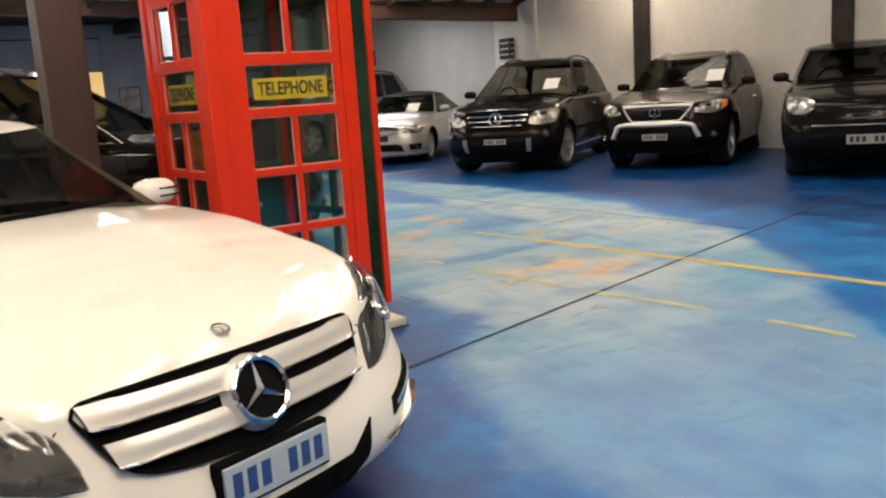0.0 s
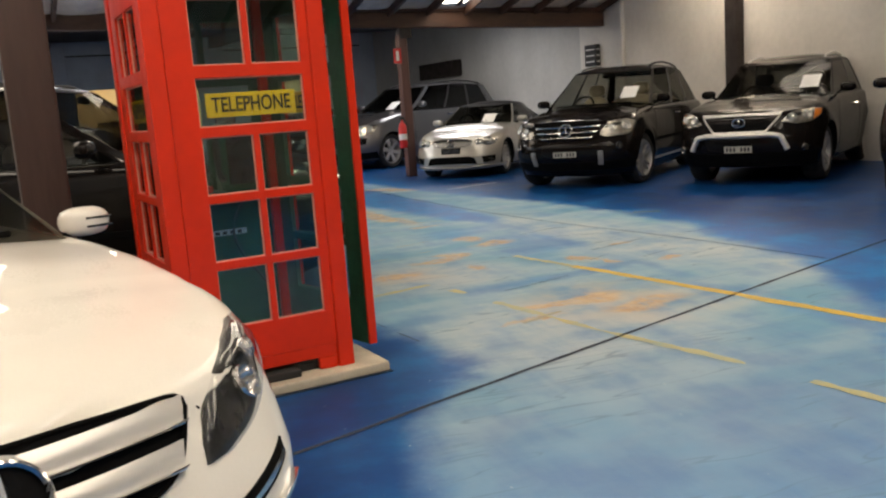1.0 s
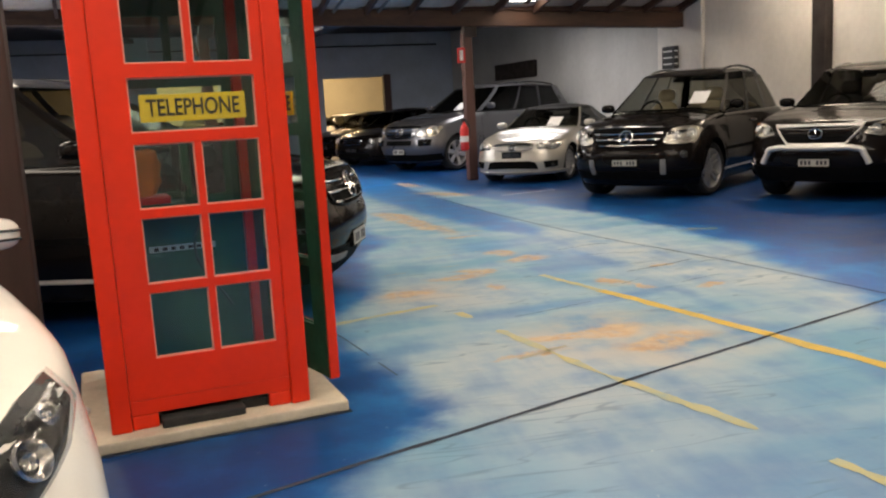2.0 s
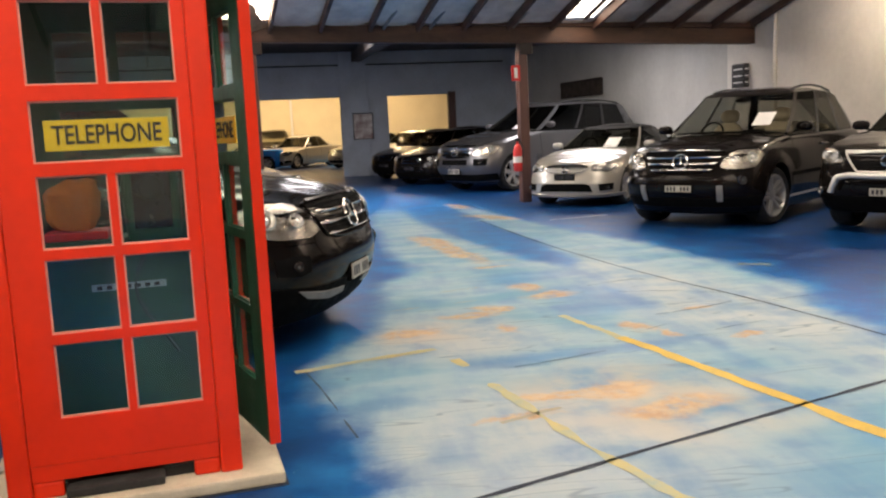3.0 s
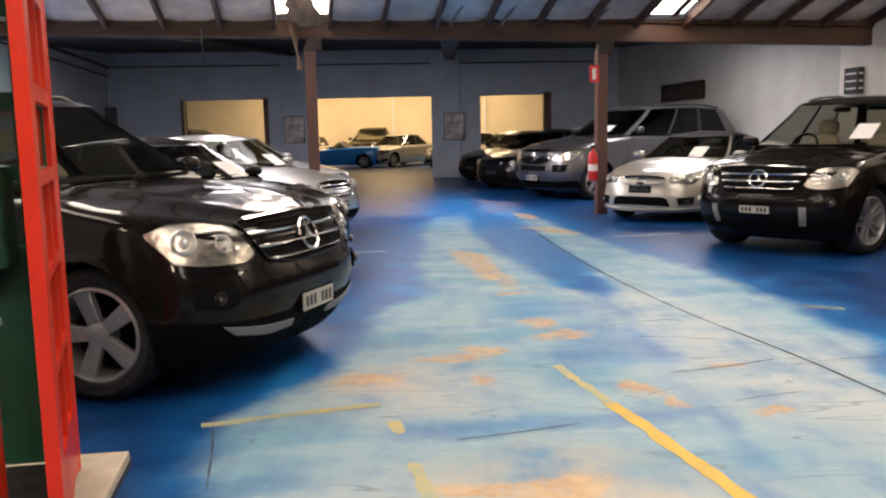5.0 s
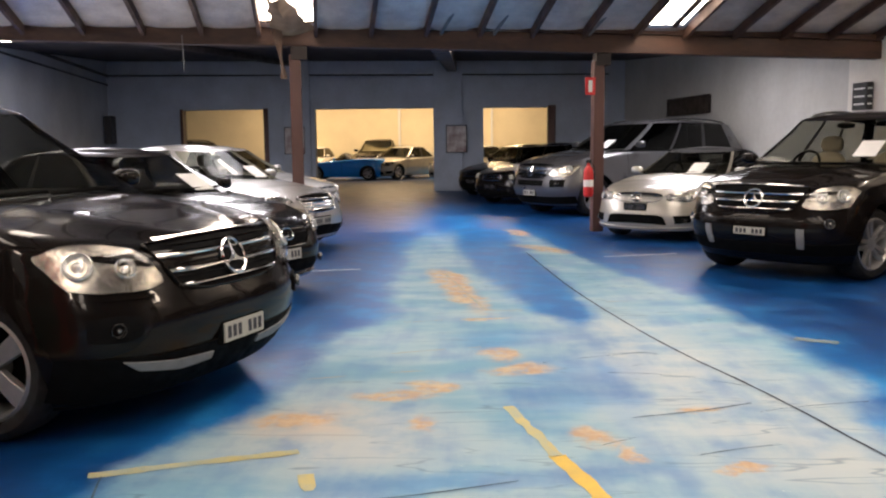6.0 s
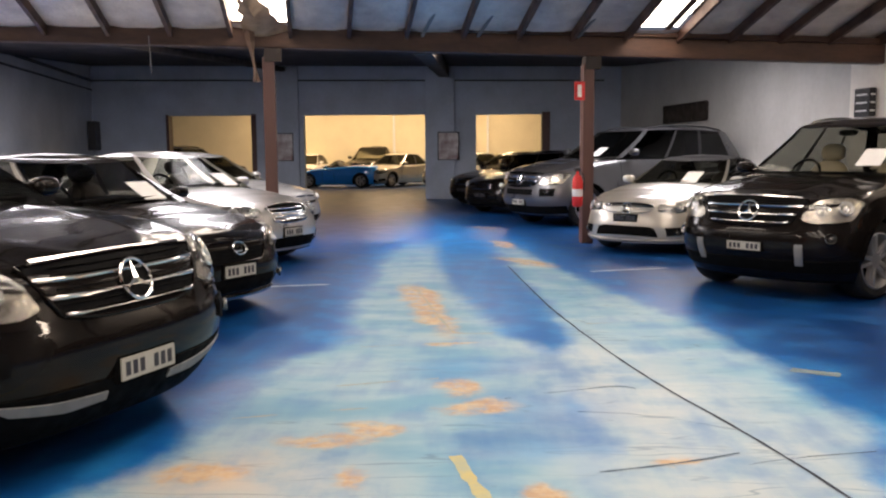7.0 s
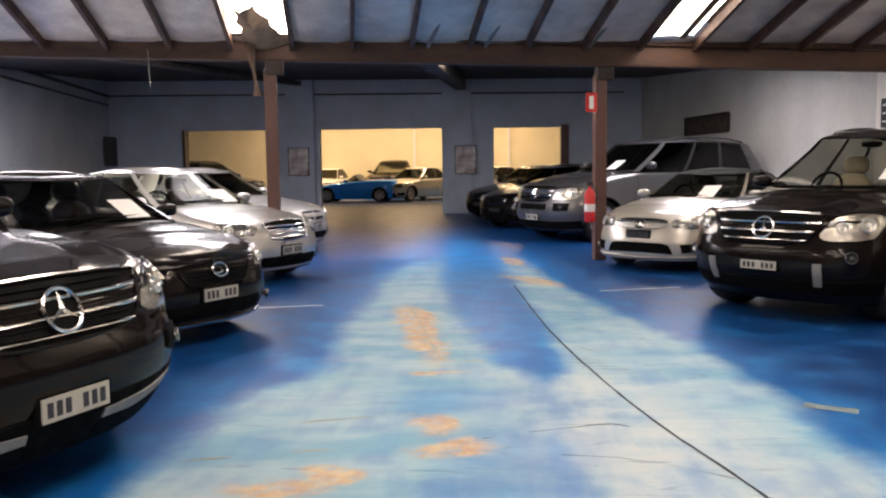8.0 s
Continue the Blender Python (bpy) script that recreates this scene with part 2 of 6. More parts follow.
# ---------------------------------------------------------------- floor
def floor_material():
    m = bpy.data.materials.new("worn_blue_floor_paint")
    m.use_nodes = True
    n, l = nodes_of(m)
    b = n["Principled BSDF"]
    pos = n.new("ShaderNodeNewGeometry").outputs["Position"]

    def math_(op, a, c=None, clamp=False):
        k = n.new("ShaderNodeMath")
        k.operation, k.use_clamp = op, clamp
        for i, v in enumerate((a, c)):
            if v is None:
                continue
            if isinstance(v, (int, float)):
                k.inputs[i].default_value = v
            else:
                l.new(v, k.inputs[i])
        return k.outputs[0]

    def noise_(scale, detail=4, vec=None, stretch=None, rough=0.55):
        k = n.new("ShaderNodeTexNoise")
        k.inputs["Scale"].default_value, k.inputs["Detail"].default_value, k.inputs["Roughness"].default_value = scale, detail, rough
        src = vec or pos
        if stretch:
            mp = n.new("ShaderNodeMapping")
            mp.inputs["Rotation"].default_value, mp.inputs["Scale"].default_value = (0, 0, radians(-10)), stretch
            l.new(src, mp.inputs[0])
            src = mp.outputs[0]
        l.new(src, k.inputs["Vector"])
        return k.outputs[0]

    def ramp(v, lo, hi, a=0.0, c=1.0):
        k = n.new("ShaderNodeMapRange")
        k.interpolation_type = "SMOOTHSTEP"
        for i, val in enumerate((lo, hi, a, c)):
            k.inputs[i + 1].default_value = val
        l.new(v, k.inputs[0])
        return k.outputs[0]

    def mixc(f, a, c):
        k = n.new("ShaderNodeMix")
        k.data_type = "RGBA"
        if isinstance(f, float):
            k.inputs[0].default_value = f
        else:
            l.new(f, k.inputs[0])
        for i, v in ((6, a), (7, c)):
            if isinstance(v, tuple):
                k.inputs[i].default_value = (*v, 1)
            else:
                l.new(v, k.inputs[i])
        return k.outputs[2]

    def blob(x, y, rx, ry, soft=0.9, turn=10):
        """1 inside an ellipse on the floor, fading out across its uneven rim."""
        mp = n.new("ShaderNodeMapping")
        mp.vector_type = "TEXTURE"
        mp.inputs["Location"].default_value, mp.inputs["Rotation"].default_value, mp.inputs["Scale"].default_value = (x, y, 0), (0, 0, radians(turn)), (rx, ry, 1)
        l.new(wobbly, mp.inputs[0])
        k = n.new("ShaderNodeVectorMath")
        k.operation = "LENGTH"
        l.new(mp.outputs[0], k.inputs[0])
        return ramp(k.outputs["Value"], 1.0 + soft / 2, 1.0 - soft / 2)

    def union(items):
        out = items[0]
        for k in items[1:]:
            out = math_("MAXIMUM", out, k)
        return out

    # uneven outlines: the place pushed about by noise
    wob = n.new("ShaderNodeTexNoise")
    wob.inputs["Scale"].default_value, wob.inputs["Detail"].default_value, wob.inputs["Roughness"].default_value = 2.1, 8, 0.66
    l.new(pos, wob.inputs["Vector"])
    sub = n.new("ShaderNodeVectorMath")
    sub.operation = "MULTIPLY_ADD"
    sub.inputs[1].default_value, sub.inputs[2].default_value = (0.5, 0.5, 0), (-0.25, -0.25, 0)
    l.new(wob.outputs["Color"], sub.inputs[0])
    addv = n.new("ShaderNodeVectorMath")
    l.new(pos, addv.inputs[0]), l.new(sub.outputs[0], addv.inputs[1])
    wobbly = addv.outputs[0]
    xyz = n.new("ShaderNodeSeparateXYZ")
    l.new(wobbly, xyz.inputs[0])
    px, py = xyz.outputs[0], xyz.outputs[1]

    def line_of(pts):
        """x of a broken line, given as (y, x) with falling y."""
        out = None
        for (y0, x0), (y1, x1) in zip(pts, pts[1:]):
            k = n.new("ShaderNodeMapRange")
            for i, val in enumerate((y0, y1, 0.0, x1 - x0)):
                k.inputs[i + 1].default_value = val
            l.new(py, k.inputs[0])
            out = math_("ADD", k.outputs[0], pts[0][1] if out is None else out)
        return out

    def between(left, right, soft):
        a = ramp(math_("SUBTRACT", px, line_of(left)), -soft, soft)
        return math_("MULTIPLY", a, ramp(math_("SUBTRACT", line_of(right), px), -soft, soft))

    big, mid, fine = noise_(0.45, 4), noise_(2.2, 6), noise_(14, 4)
    streak = noise_(2.0, 5, stretch=(3.5, 0.6, 1))
    cross = noise_(1.3, 6, stretch=(0.7, 1.5, 1))
    scuff = math_("ADD", math_("MULTIPLY", mid, 0.6), math_("MULTIPLY", streak, 0.4))
    # paint: deep blue, paler where it has thinned
    blue = mixc(ramp(mid, 0.35, 0.7), (0.003, 0.092, 0.335), (0.008, 0.18, 0.47))
    # the trodden aisle, with a strip of sound paint in its middle
    aisle = between([(7.0, 0.6), (4.2, 0.3), (-0.6, 0.36), (-2.1, 0.55), (-2.7, 0.15), (-4.6, 0.05), (-5.0, -0.05), (-5.7, -0.46), (-6.4, -0.36), (-7.7, 0.0), (-8.3, -0.55), (-9.6, -0.9), (-11.0, -0.6)],
                    [(7.0, 2.1), (3.5, 2.45), (0.3, 3.05), (-1.1, 3.45), (-3.0, 3.65), (-4.1, 3.7), (-5.0, 3.4), (-6.2, 3.3), (-7.8, 2.6), (-9.0, 1.7), (-10.0, 1.1), (-11.5, 0.6)], 0.17)
    sound = between([(7.0, 1.0), (3.5, 1.0), (1.0, 1.25), (-1.75, 1.8), (-2.6, 2.15)], [(7.0, 1.8), (4.1, 1.95), (-0.9, 2.32), (-2.0, 2.35), (-2.6, 2.15)], 0.14)
    smear = union([blob(1.35, -5.8, 0.75, 0.13), blob(1.8, -4.5, 0.4, 0.28), blob(1.95, -3.9, 0.45, 0.4), blob(1.6, -2.9, 0.5, 0.3)])
    fade = math_("MULTIPLY", ramp(py, 7.0, 3.0, 0.0, 1.0), ramp(py, -10.5, -6.8, 0.55, 1.0))
    worn = math_("MULTIPLY", math_("SUBTRACT", aisle, math_("ADD", math_("MULTIPLY", sound, 0.85), math_("MULTIPLY", smear, 0.4)), True), fade)
    worn_f = math_("MULTIPLY", worn, ramp(scuff, 0.3, 0.58, 0.6, 1.0), True)
    pale = mixc(ramp(cross, 0.36, 0.66), (0.15, 0.31, 0.42), (0.29, 0.41, 0.46))
    bleach = union([blob(2.7, -4.4, 0.7, 2.6, 1.2), blob(0.7, -7.4, 0.8, 1.0, 1.2), blob(0.6, -5.2, 0.6, 0.6, 1.0)])
    pale = mixc(math_("MULTIPLY", bleach, ramp(mid, 0.3, 0.6, 0.25, 0.7)), pale, (0.44, 0.46, 0.45))
    pale = mixc(ramp(py, -8.0, -9.5, 0.0, 0.6), pale, (0.22, 0.3, 0.4))
    # deeper blue paint in the bays, with shade by the cars put into it
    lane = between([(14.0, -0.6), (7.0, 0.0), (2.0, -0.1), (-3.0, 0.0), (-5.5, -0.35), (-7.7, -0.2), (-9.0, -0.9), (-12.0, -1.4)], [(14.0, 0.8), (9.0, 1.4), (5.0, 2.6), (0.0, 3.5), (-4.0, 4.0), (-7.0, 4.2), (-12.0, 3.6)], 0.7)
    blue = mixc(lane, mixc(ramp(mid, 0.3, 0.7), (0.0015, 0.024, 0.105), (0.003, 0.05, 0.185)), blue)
    thin = math_("MULTIPLY", ramp(scuff, 0.48, 0.7), math_("ADD", math_("MULTIPLY", lane, 0.28), 0.12))
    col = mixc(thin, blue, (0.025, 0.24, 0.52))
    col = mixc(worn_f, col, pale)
    # fine trowel lines across the aisle
    ridge = math_("ABSOLUTE", math_("SUBTRACT", noise_(0.9, 3, stretch=(0.35, 2.6, 1)), 0.5))
    trowel = math_("MULTIPLY", math_("MULTIPLY", ramp(ridge, 0.007, 0.0), worn), ramp(mid, 0.42, 0.56))
    col = mixc(math_("MULTIPLY", trowel, 0.55), col, (0.09, 0.15, 0.2))
    # grey stretch towards the far room: its reflection put into the floor colour
    far_reflection = math_("MULTIPLY", union([blob(-1.6, 11.5, 1.6, 5.0, 1.2), blob(-0.8, 17.0, 1.8, 4.0, 1.2), blob(-2.0, 26, 4.0, 6.0, 1.2)]), 0.75)
    col = mixc(math_("MULTIPLY", far_reflection, ramp(mid, 0.3, 0.6)), col, (0.055, 0.06, 0.1))
    # orange primer showing through
    spots = [(2.28, 3.03, 0.62, 0.2, -54), (1.1, -0.5, 1.25, 0.17, -79), (0.95, 0.4, 0.6, 0.2, -75), (1.34, -2.13, 0.2, 0.06, 10), (1.45, -3.4, 0.15, 0.2, 10), (1.58, -3.85, 0.22, 0.16, 10), (0.99, -4.3, 0.12, 0.14, 10), (0.76, -4.5, 0.25, 0.1, 10),
             (0.96, -4.97, 0.1, 0.13, 10), (0.25, -4.95, 0.2, 0.12, 10), (1.85, -5.24, 0.12, 0.14, 10), (2.02, -5.44, 0.06, 0.13, 10), (2.54, -4.72, 0.12, 0.06, 10), (2.48, -5.65, 0.12, 0.06, 10),
             (0.9, -6.63, 0.2, 0.09, 10), (1.25, -6.62, 0.22, 0.13, 10), (1.45, -6.97, 0.3, 0.14, 10), (0.67, -6.94, 0.22, 0.045, 10), (2.05, 5.4, 0.15, 0.6, 10)]
    rust = union([blob(x, y, rx, ry, 0.8, tn) for x, y, rx, ry, tn in spots])
    rust = math_("MULTIPLY", rust, ramp(noise_(3.2, 5, rough=0.5), 0.26, 0.42), True)
    col = mixc(math_("MULTIPLY", rust, ramp(noise_(8, 5, rough=0.65), 0.34, 0.55, 0.3, 0.74)), col, mixc(ramp(noise_(7, 6, rough=0.7), 0.38, 0.62), (0.46, 0.24, 0.07), (0.58, 0.39, 0.18)))
    wash = math_("MULTIPLY", union([blob(1.5, -6.9, 0.6, 0.5, 1.4), blob(1.2, -6.5, 0.5, 0.35, 1.4), blob(0.3, -5.0, 0.3, 0.25, 1.4)]), 0.4)
    col = mixc(math_("MULTIPLY", wash, ramp(mid, 0.3, 0.6)), col, (0.6, 0.42, 0.24))
    # tyre marks, dirt and chips
    dirt = ramp(noise_(5.5, 7, stretch=(1.0, 2.5, 1), rough=0.72), 0.6, 0.72)
    col = mixc(math_("MULTIPLY", dirt, 0.22), col, (0.05, 0.075, 0.1))
    chips = ramp(noise_(9, 7, rough=0.75), 0.66, 0.7)
    col = mixc(math_("MULTIPLY", chips, 0.5), col, (0.5, 0.56, 0.56))
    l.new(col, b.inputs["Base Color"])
    gl = math_("ADD", math_("MULTIPLY", worn_f, 0.2), math_("MULTIPLY", mid, 0.24))
    l.new(math_("ADD", gl, 0.26), b.inputs["Roughness"])
    bp = n.new("ShaderNodeBump")
    b.inputs["Specular IOR Level"].default_value = 0.14
    bp.inputs["Strength"].default_value, bp.inputs["Distance"].default_value = 0.35, 0.006
    l.new(math_("ADD", mid, math_("MULTIPLY", fine, 0.2)), bp.inputs["Height"]), l.new(bp.outputs[0], b.inputs["Normal"])
    return m


HALL = Matrix.Translation((3.45, 5.59, 0)) @ Matrix.Rotation(radians(10), 4, "Z")
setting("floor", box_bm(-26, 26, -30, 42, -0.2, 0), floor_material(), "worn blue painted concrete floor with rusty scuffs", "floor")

M["yellow_line"] = surf("worn_yellow_paint", (0.62, 0.4, 0.03), 0.6, col2=(0.45, 0.33, 0.1), scale=5, fine=6)
M["yellow_faint"] = surf("faded_yellow_paint", (0.46, 0.38, 0.13), 0.6, col2=(0.27, 0.35, 0.32), scale=5, fine=6)
M["pale_mark"] = surf("faded_pale_paint", (0.15, 0.21, 0.24), 0.6, scale=5, var=0.35)
M["white_line"] = surf("worn_white_paint", (0.62, 0.68, 0.72), 0.6, scale=5, var=0.35)
M["crack"] = surf("faint_crack", (0.07, 0.12, 0.17), 0.9, scale=9, var=0.5)
M["joint"] = surf("dark_joint", (0.02, 0.03, 0.05), 0.9, scale=9)


def floor_strip(name, pts, width, material, label, category, gap=0.0, z=0.003, rag=0.25, step=0.12):
    """A painted or cut line along points, with ragged edges and, where gap is given, worn-away stretches."""
    bm = bmesh.new()
    row, run = None, random.random() * 9
    pts = [Vector((*p, z)) for p in pts]
    for _ in range(2 if len(pts) > 2 else 0):
        cut = [q for a, b in zip(pts, pts[1:]) for q in (a.lerp(b, 0.25), a.lerp(b, 0.75))]
        pts = [pts[0]] + cut[1:-1] + [pts[-1]]
    for a, b in zip(pts, pts[1:]):
        d = b - a
        if d.length < 1e-4:
            continue
        side = Vector((-d.y, d.x, 0)).normalized()
        for i in range(max(1, int(d.length / step)) + 1):
            p = a + d * min(1, i * step / d.length)
            w = width * (1 + rag * noise.noise(p * 9.0)) / 2
            if gap and noise.noise(p * 1.9 + Vector((run, 0, 0))) < gap - 0.5:
                row = None
                continue
            if gap:
                w *= min(1.0, 0.15 + (noise.noise(p * 1.9 + Vector((run, 0, 0))) - gap + 0.5) / 0.16)
            c = p + side * width * rag * 0.4 * noise.noise(p * 3.3)
            r = [bm.verts.new(c - side * w), bm.verts.new(c + side * w)]
            if row:
                bm.faces.new((row[0], row[1], r[1], r[0]))
            row = r
    return setting(name, bm, material, label, category)


floor_strip("floor_joint", [(-3.2, -9.3), (-0.89, -8.36), (3.31, -6.61), (6.2, -5.45)], 0.028, M["joint"], "dark straight joint cut across the floor", "floor joint", rag=0.5)
floor_strip("floor_joint", [(2.02, 2.6), (2.17, 0.82), (2.33, -0.9), (2.69, -3.2), (3.08, -4.6), (3.4, -6.55)], 0.017, M["joint"], "dark crooked joint running along the floor", "floor joint", rag=0.6)
floor_strip("floor_joint", [(1.0, -4.05), (2.4, -3.9), (3.0, -4.3)], 0.007, M["joint"], "fine crack across the worn floor", "floor joint", gap=0.4, rag=0.9)
floor_strip("floor_joint", [(1.9, -5.35), (2.9, -4.75), (3.6, -4.6)], 0.008, M["joint"], "fine crack across the worn floor", "floor joint", gap=0.35, rag=0.9)
for pts, w in (([(0.8, -6.04), (1.08, -5.96), (1.48, -5.81)], 0.009), ([(2.13, -4.91), (2.53, -4.79), (2.89, -4.63)], 0.012), ([(2.35, -5.49), (2.62, -5.38), (3.01, -5.3)], 0.01),
               ([(1.73, -3.69), (1.94, -3.58), (2.21, -3.49), (2.49, -3.37), (2.61, -3.48)], 0.012), ([(-0.49, -5.78), (-0.33, -6.42), (-0.19, -7.1)], 0.012)):
    floor_strip("floor_joint", pts, w, M["crack"], "fine dark crack in the worn floor paint", "floor joint", gap=0.3, rag=0.9, step=0.05)
M["ochre"] = surf("ochre_primer", (0.36, 0.27, 0.15), 0.7, col2=(0.26, 0.33, 0.32), scale=6, fine=5)
for pts, w in (([(0.6, -3.43), (0.95, -3.3), (1.32, -3.2)], 0.022), ([(0.1, -4.12), (0.55, -3.98), (0.93, -3.89)], 0.035), ([(0.65, -2.27), (1.19, -2.15)], 0.02), ([(2.53, -1.34), (3.0, -1.26), (3.4, -1.15)], 0.025),
               ([(0.92, 0.62), (1.18, -0.76), (1.36, -1.7), (1.42, -1.77), (1.74, -1.74)], 0.035), ([(1.16, -2.15), (1.46, -2.08)], 0.05), ([(0.52, -7.02), (0.69, -6.95), (0.9, -6.85)], 0.05)):
    floor_strip("floor_scrape", pts, w * 0.7, M["ochre"], "ochre primer scrape across the worn floor", "floor mark", gap=0.33, rag=0.8, step=0.05)
YL = "worn yellow parking line painted on the floor"
floor_strip("floor_line", [(-0.56, -5.77), (-0.06, -5.6), (0.4, -5.44)], 0.07, M["yellow_faint"], YL, "parking line", rag=0.5, step=0.06)
floor_strip("floor_line", [(0.46, -5.75), (0.83, -7.4), (1.06, -8.05), (1.26, -8.8), (1.42, -9.55), (1.9, -11.6)], 0.065, M["yellow_faint"], YL, "parking line", gap=0.45, rag=0.6, step=0.05)
floor_strip("floor_line", [(1.44, -4.7), (1.66, -5.52)], 0.065, M["yellow_faint"], YL, "parking line", rag=0.6, step=0.06)
floor_strip("floor_line", [(1.655, -5.5), (2.17, -7.5), (2.75, -9.8), (3.3, -12.0)], 0.085, M["yellow_line"], YL, "parking line", rag=0.4, step=0.07)
floor_strip("floor_line", [(-0.95, 0.8), (-0.05, 1.02)], 0.05, M["white_line"], "thin white parking line on the blue floor", "parking line")
floor_strip("floor_line", [(3.05, 2.05), (4.1, 2.37)], 0.05, M["white_line"], "thin white parking line on the blue floor", "parking line")
floor_strip("floor_line", [(3.74, -2.95), (3.9, -3.05), (4.04, -3.12)], 0.11, M["pale_mark"], "pale worn paint mark on the blue floor", "parking line", rag=0.3, step=0.06)

# ---------------------------------------------------------------- walls
far = [("wall_north_1", -12.6, -8.65, 0, 5), ("wall_north_2", -5.74, -4.06, 0, 5), ("wall_north_3", 0.0, 1.7, 0, 5), ("wall_north_4", 4.09, 7.2, 0, 5),
       ("wall_north_head_1", -8.65, -5.74, 2.83, 5), ("wall_north_head_2", -4.06, 0.0, 2.81, 5), ("wall_north_head_3", 1.7, 4.09, 2.79, 5)]
for name, x0, x1, z0, z1 in far:
    setting(name, box_bm(x0, x1, 20, 20.3, z0, z1), M["wall_blue"], "pale blue painted wall with wide openings", "wall")
for x0, x1 in ((0.02, 0.98), (-5.15, -4.2)):
    setting("pilaster", box_bm(x0, x1, 19.84, 19.998, 0, 4.9, bevel=0.015), M["wall_blue"], "pale blue painted pilaster on the far wall", "pilaster")
for x0, x1, z1 in ((3.88, 4.14, 2.86), (-5.82, -5.66, 2.86), (-8.7, -8.6, 2.86)):
    setting("trim", box_bm(x0, x1, 19.95, 20.34, 0, z1, bevel=0.01), M["timber_post"], "brown timber jamb of a wide opening", "door jamb")
WR = Matrix.Translation((8.62, 7, 0)) @ Matrix.Rotation(radians(9.4), 4, "Z")
setting("wall_east_1", box_bm(0, 0.25, 0.35, 14.6, 0, 5.4), M["wall_grey"], "grey painted side wall behind parked cars", "wall", WR)
setting("wall_east_2", box_bm(-0.1, 0.25, -32, 0.35, 0, 9), M["wall_white"], "white painted side wall with dark posts", "wall", WR)
WL = Matrix.Translation((-11.2, 20, 0)) @ Matrix.Rotation(radians(10), 4, "Z")
setting("wall_west", box_bm(-0.25, 0, -48, 0.6, 0, 9), M["wall_pale"], "pale blue painted side wall", "wall", WL)
setting("wall_south", box_bm(-16, 12, -26.2, -25.95, 0, 9), M["wall_white"], "plain white painted end wall", "wall", HALL)
for y in (2.37, -1.97, -6.35, -10.7, -15.0):
    b = (y - 7) / math.cos(radians(9.4))
    setting("wall_post", box_bm(-0.3, -0.102, b - 0.15, b + 0.15, 0, 6.6, bevel=0.012), M["timber_black"], "dark timber post against the white wall", "post", WR)
setting("conduit", tube([(-0.14, -1.3, 2.2), (-0.14, -1.3, 3.9)], 0.05, bm=tube([(-0.14, -1.3, 0), (-0.14, -1.3, 2.4)], 0.05)), M["wall_white"], "white painted pipe up the side wall", "pipe", WR)
setting("conduit", tube([(0.06, -16, 3.75), (0.06, -0.2, 3.7)], 0.03), M["cable"], "dark cable along the side wall", "pipe", WL)
setting("conduit", tube([(0.08, -16, 4.05), (0.08, -0.2, 4.0)], 0.05), M["cable"], "painted pipe along the side wall", "pipe", WL)
setting("conduit", tube([(-11.2, 19.93, 4.02), (5.9, 19.93, 3.86)], 0.025), M["cable"], "thin dark conduit along the wall top", "pipe")

# far room
setting("wall_far_north", box_bm(-18, 12, 37, 37.3, 0, 5.5), M["cream"], "cream wall of the room beyond", "wall")
for x in (-18, 12):
    setting("wall_far_side", box_bm(x, x + 0.3, 20.3, 37, 0, 5.5), M["cream"], "cream side wall of the room beyond", "wall")
setting("far_ceiling", box_bm(-18, 12.3, 20.3, 37.3, 5.5, 5.6), M["cream"], "cream ceiling of the room beyond", "ceiling")
for x in (-2.6, 2.35, -9.0):
    setting("wall_post", box_bm(x, x + 0.12, 36.85, 36.998, 0, 5.5, bevel=0.01), M["label_white"], "white post against the cream wall", "post")
for x, y in ((-7.5, 33.2), (-2.5, 33.2), (2.5, 33.2)):
    la = bpy.data.lights.new("far_lamp", "AREA")
    la.energy, la.shape, la.size, la.size_y, la.color = FAR_LAMP, "RECTANGLE", 2.4, 0.5, (1.0, 0.74, 0.42)
    ob = new("far_lamp", la)
    ob.location = (x, y, 5.3)

# ---------------------------------------------------------------- roof
RISE = 0.28
RIDGE = 13.0


def roof_z(b):
    """Height of the roof sheets, b metres this side of the great beam."""
    return 3.42 + RISE * min(b, 2 * RIDGE - b)


rafter_x = [-15.6 + 0.9 * i for i in range(24)]
# skylights at 0.6 and -5.7; the other sheets are added unseen for light
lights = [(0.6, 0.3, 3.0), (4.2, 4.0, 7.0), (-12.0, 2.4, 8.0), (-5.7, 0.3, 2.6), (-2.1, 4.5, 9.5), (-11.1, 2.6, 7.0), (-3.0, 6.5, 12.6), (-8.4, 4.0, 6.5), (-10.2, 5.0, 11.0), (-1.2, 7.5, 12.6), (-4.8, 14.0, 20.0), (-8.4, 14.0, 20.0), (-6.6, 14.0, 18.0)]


def roof_bay(bm, x0, x1, b0, b1, sag=0.03, drop=0.0):
    nb = max(2, int((b1 - b0) / 0.4))
    rows = []
    for i in range(nb + 1):
        b = b0 + (b1 - b0) * i / nb
        rows.append([bm.verts.new((x0 + (x1 - x0) * j / 4, -b, roof_z(b) - drop + (0.03 * noise.noise(Vector((x0 + j * 0.3, b * 1.5, 3))) - sag) * (1 if 0 < j < 4 else 0))) for j in range(5)])
    for r, s in zip(rows, rows[1:]):
        for j in range(4):
            bm.faces.new((r[j], r[j + 1], s[j + 1], s[j])).smooth = True
    return bm


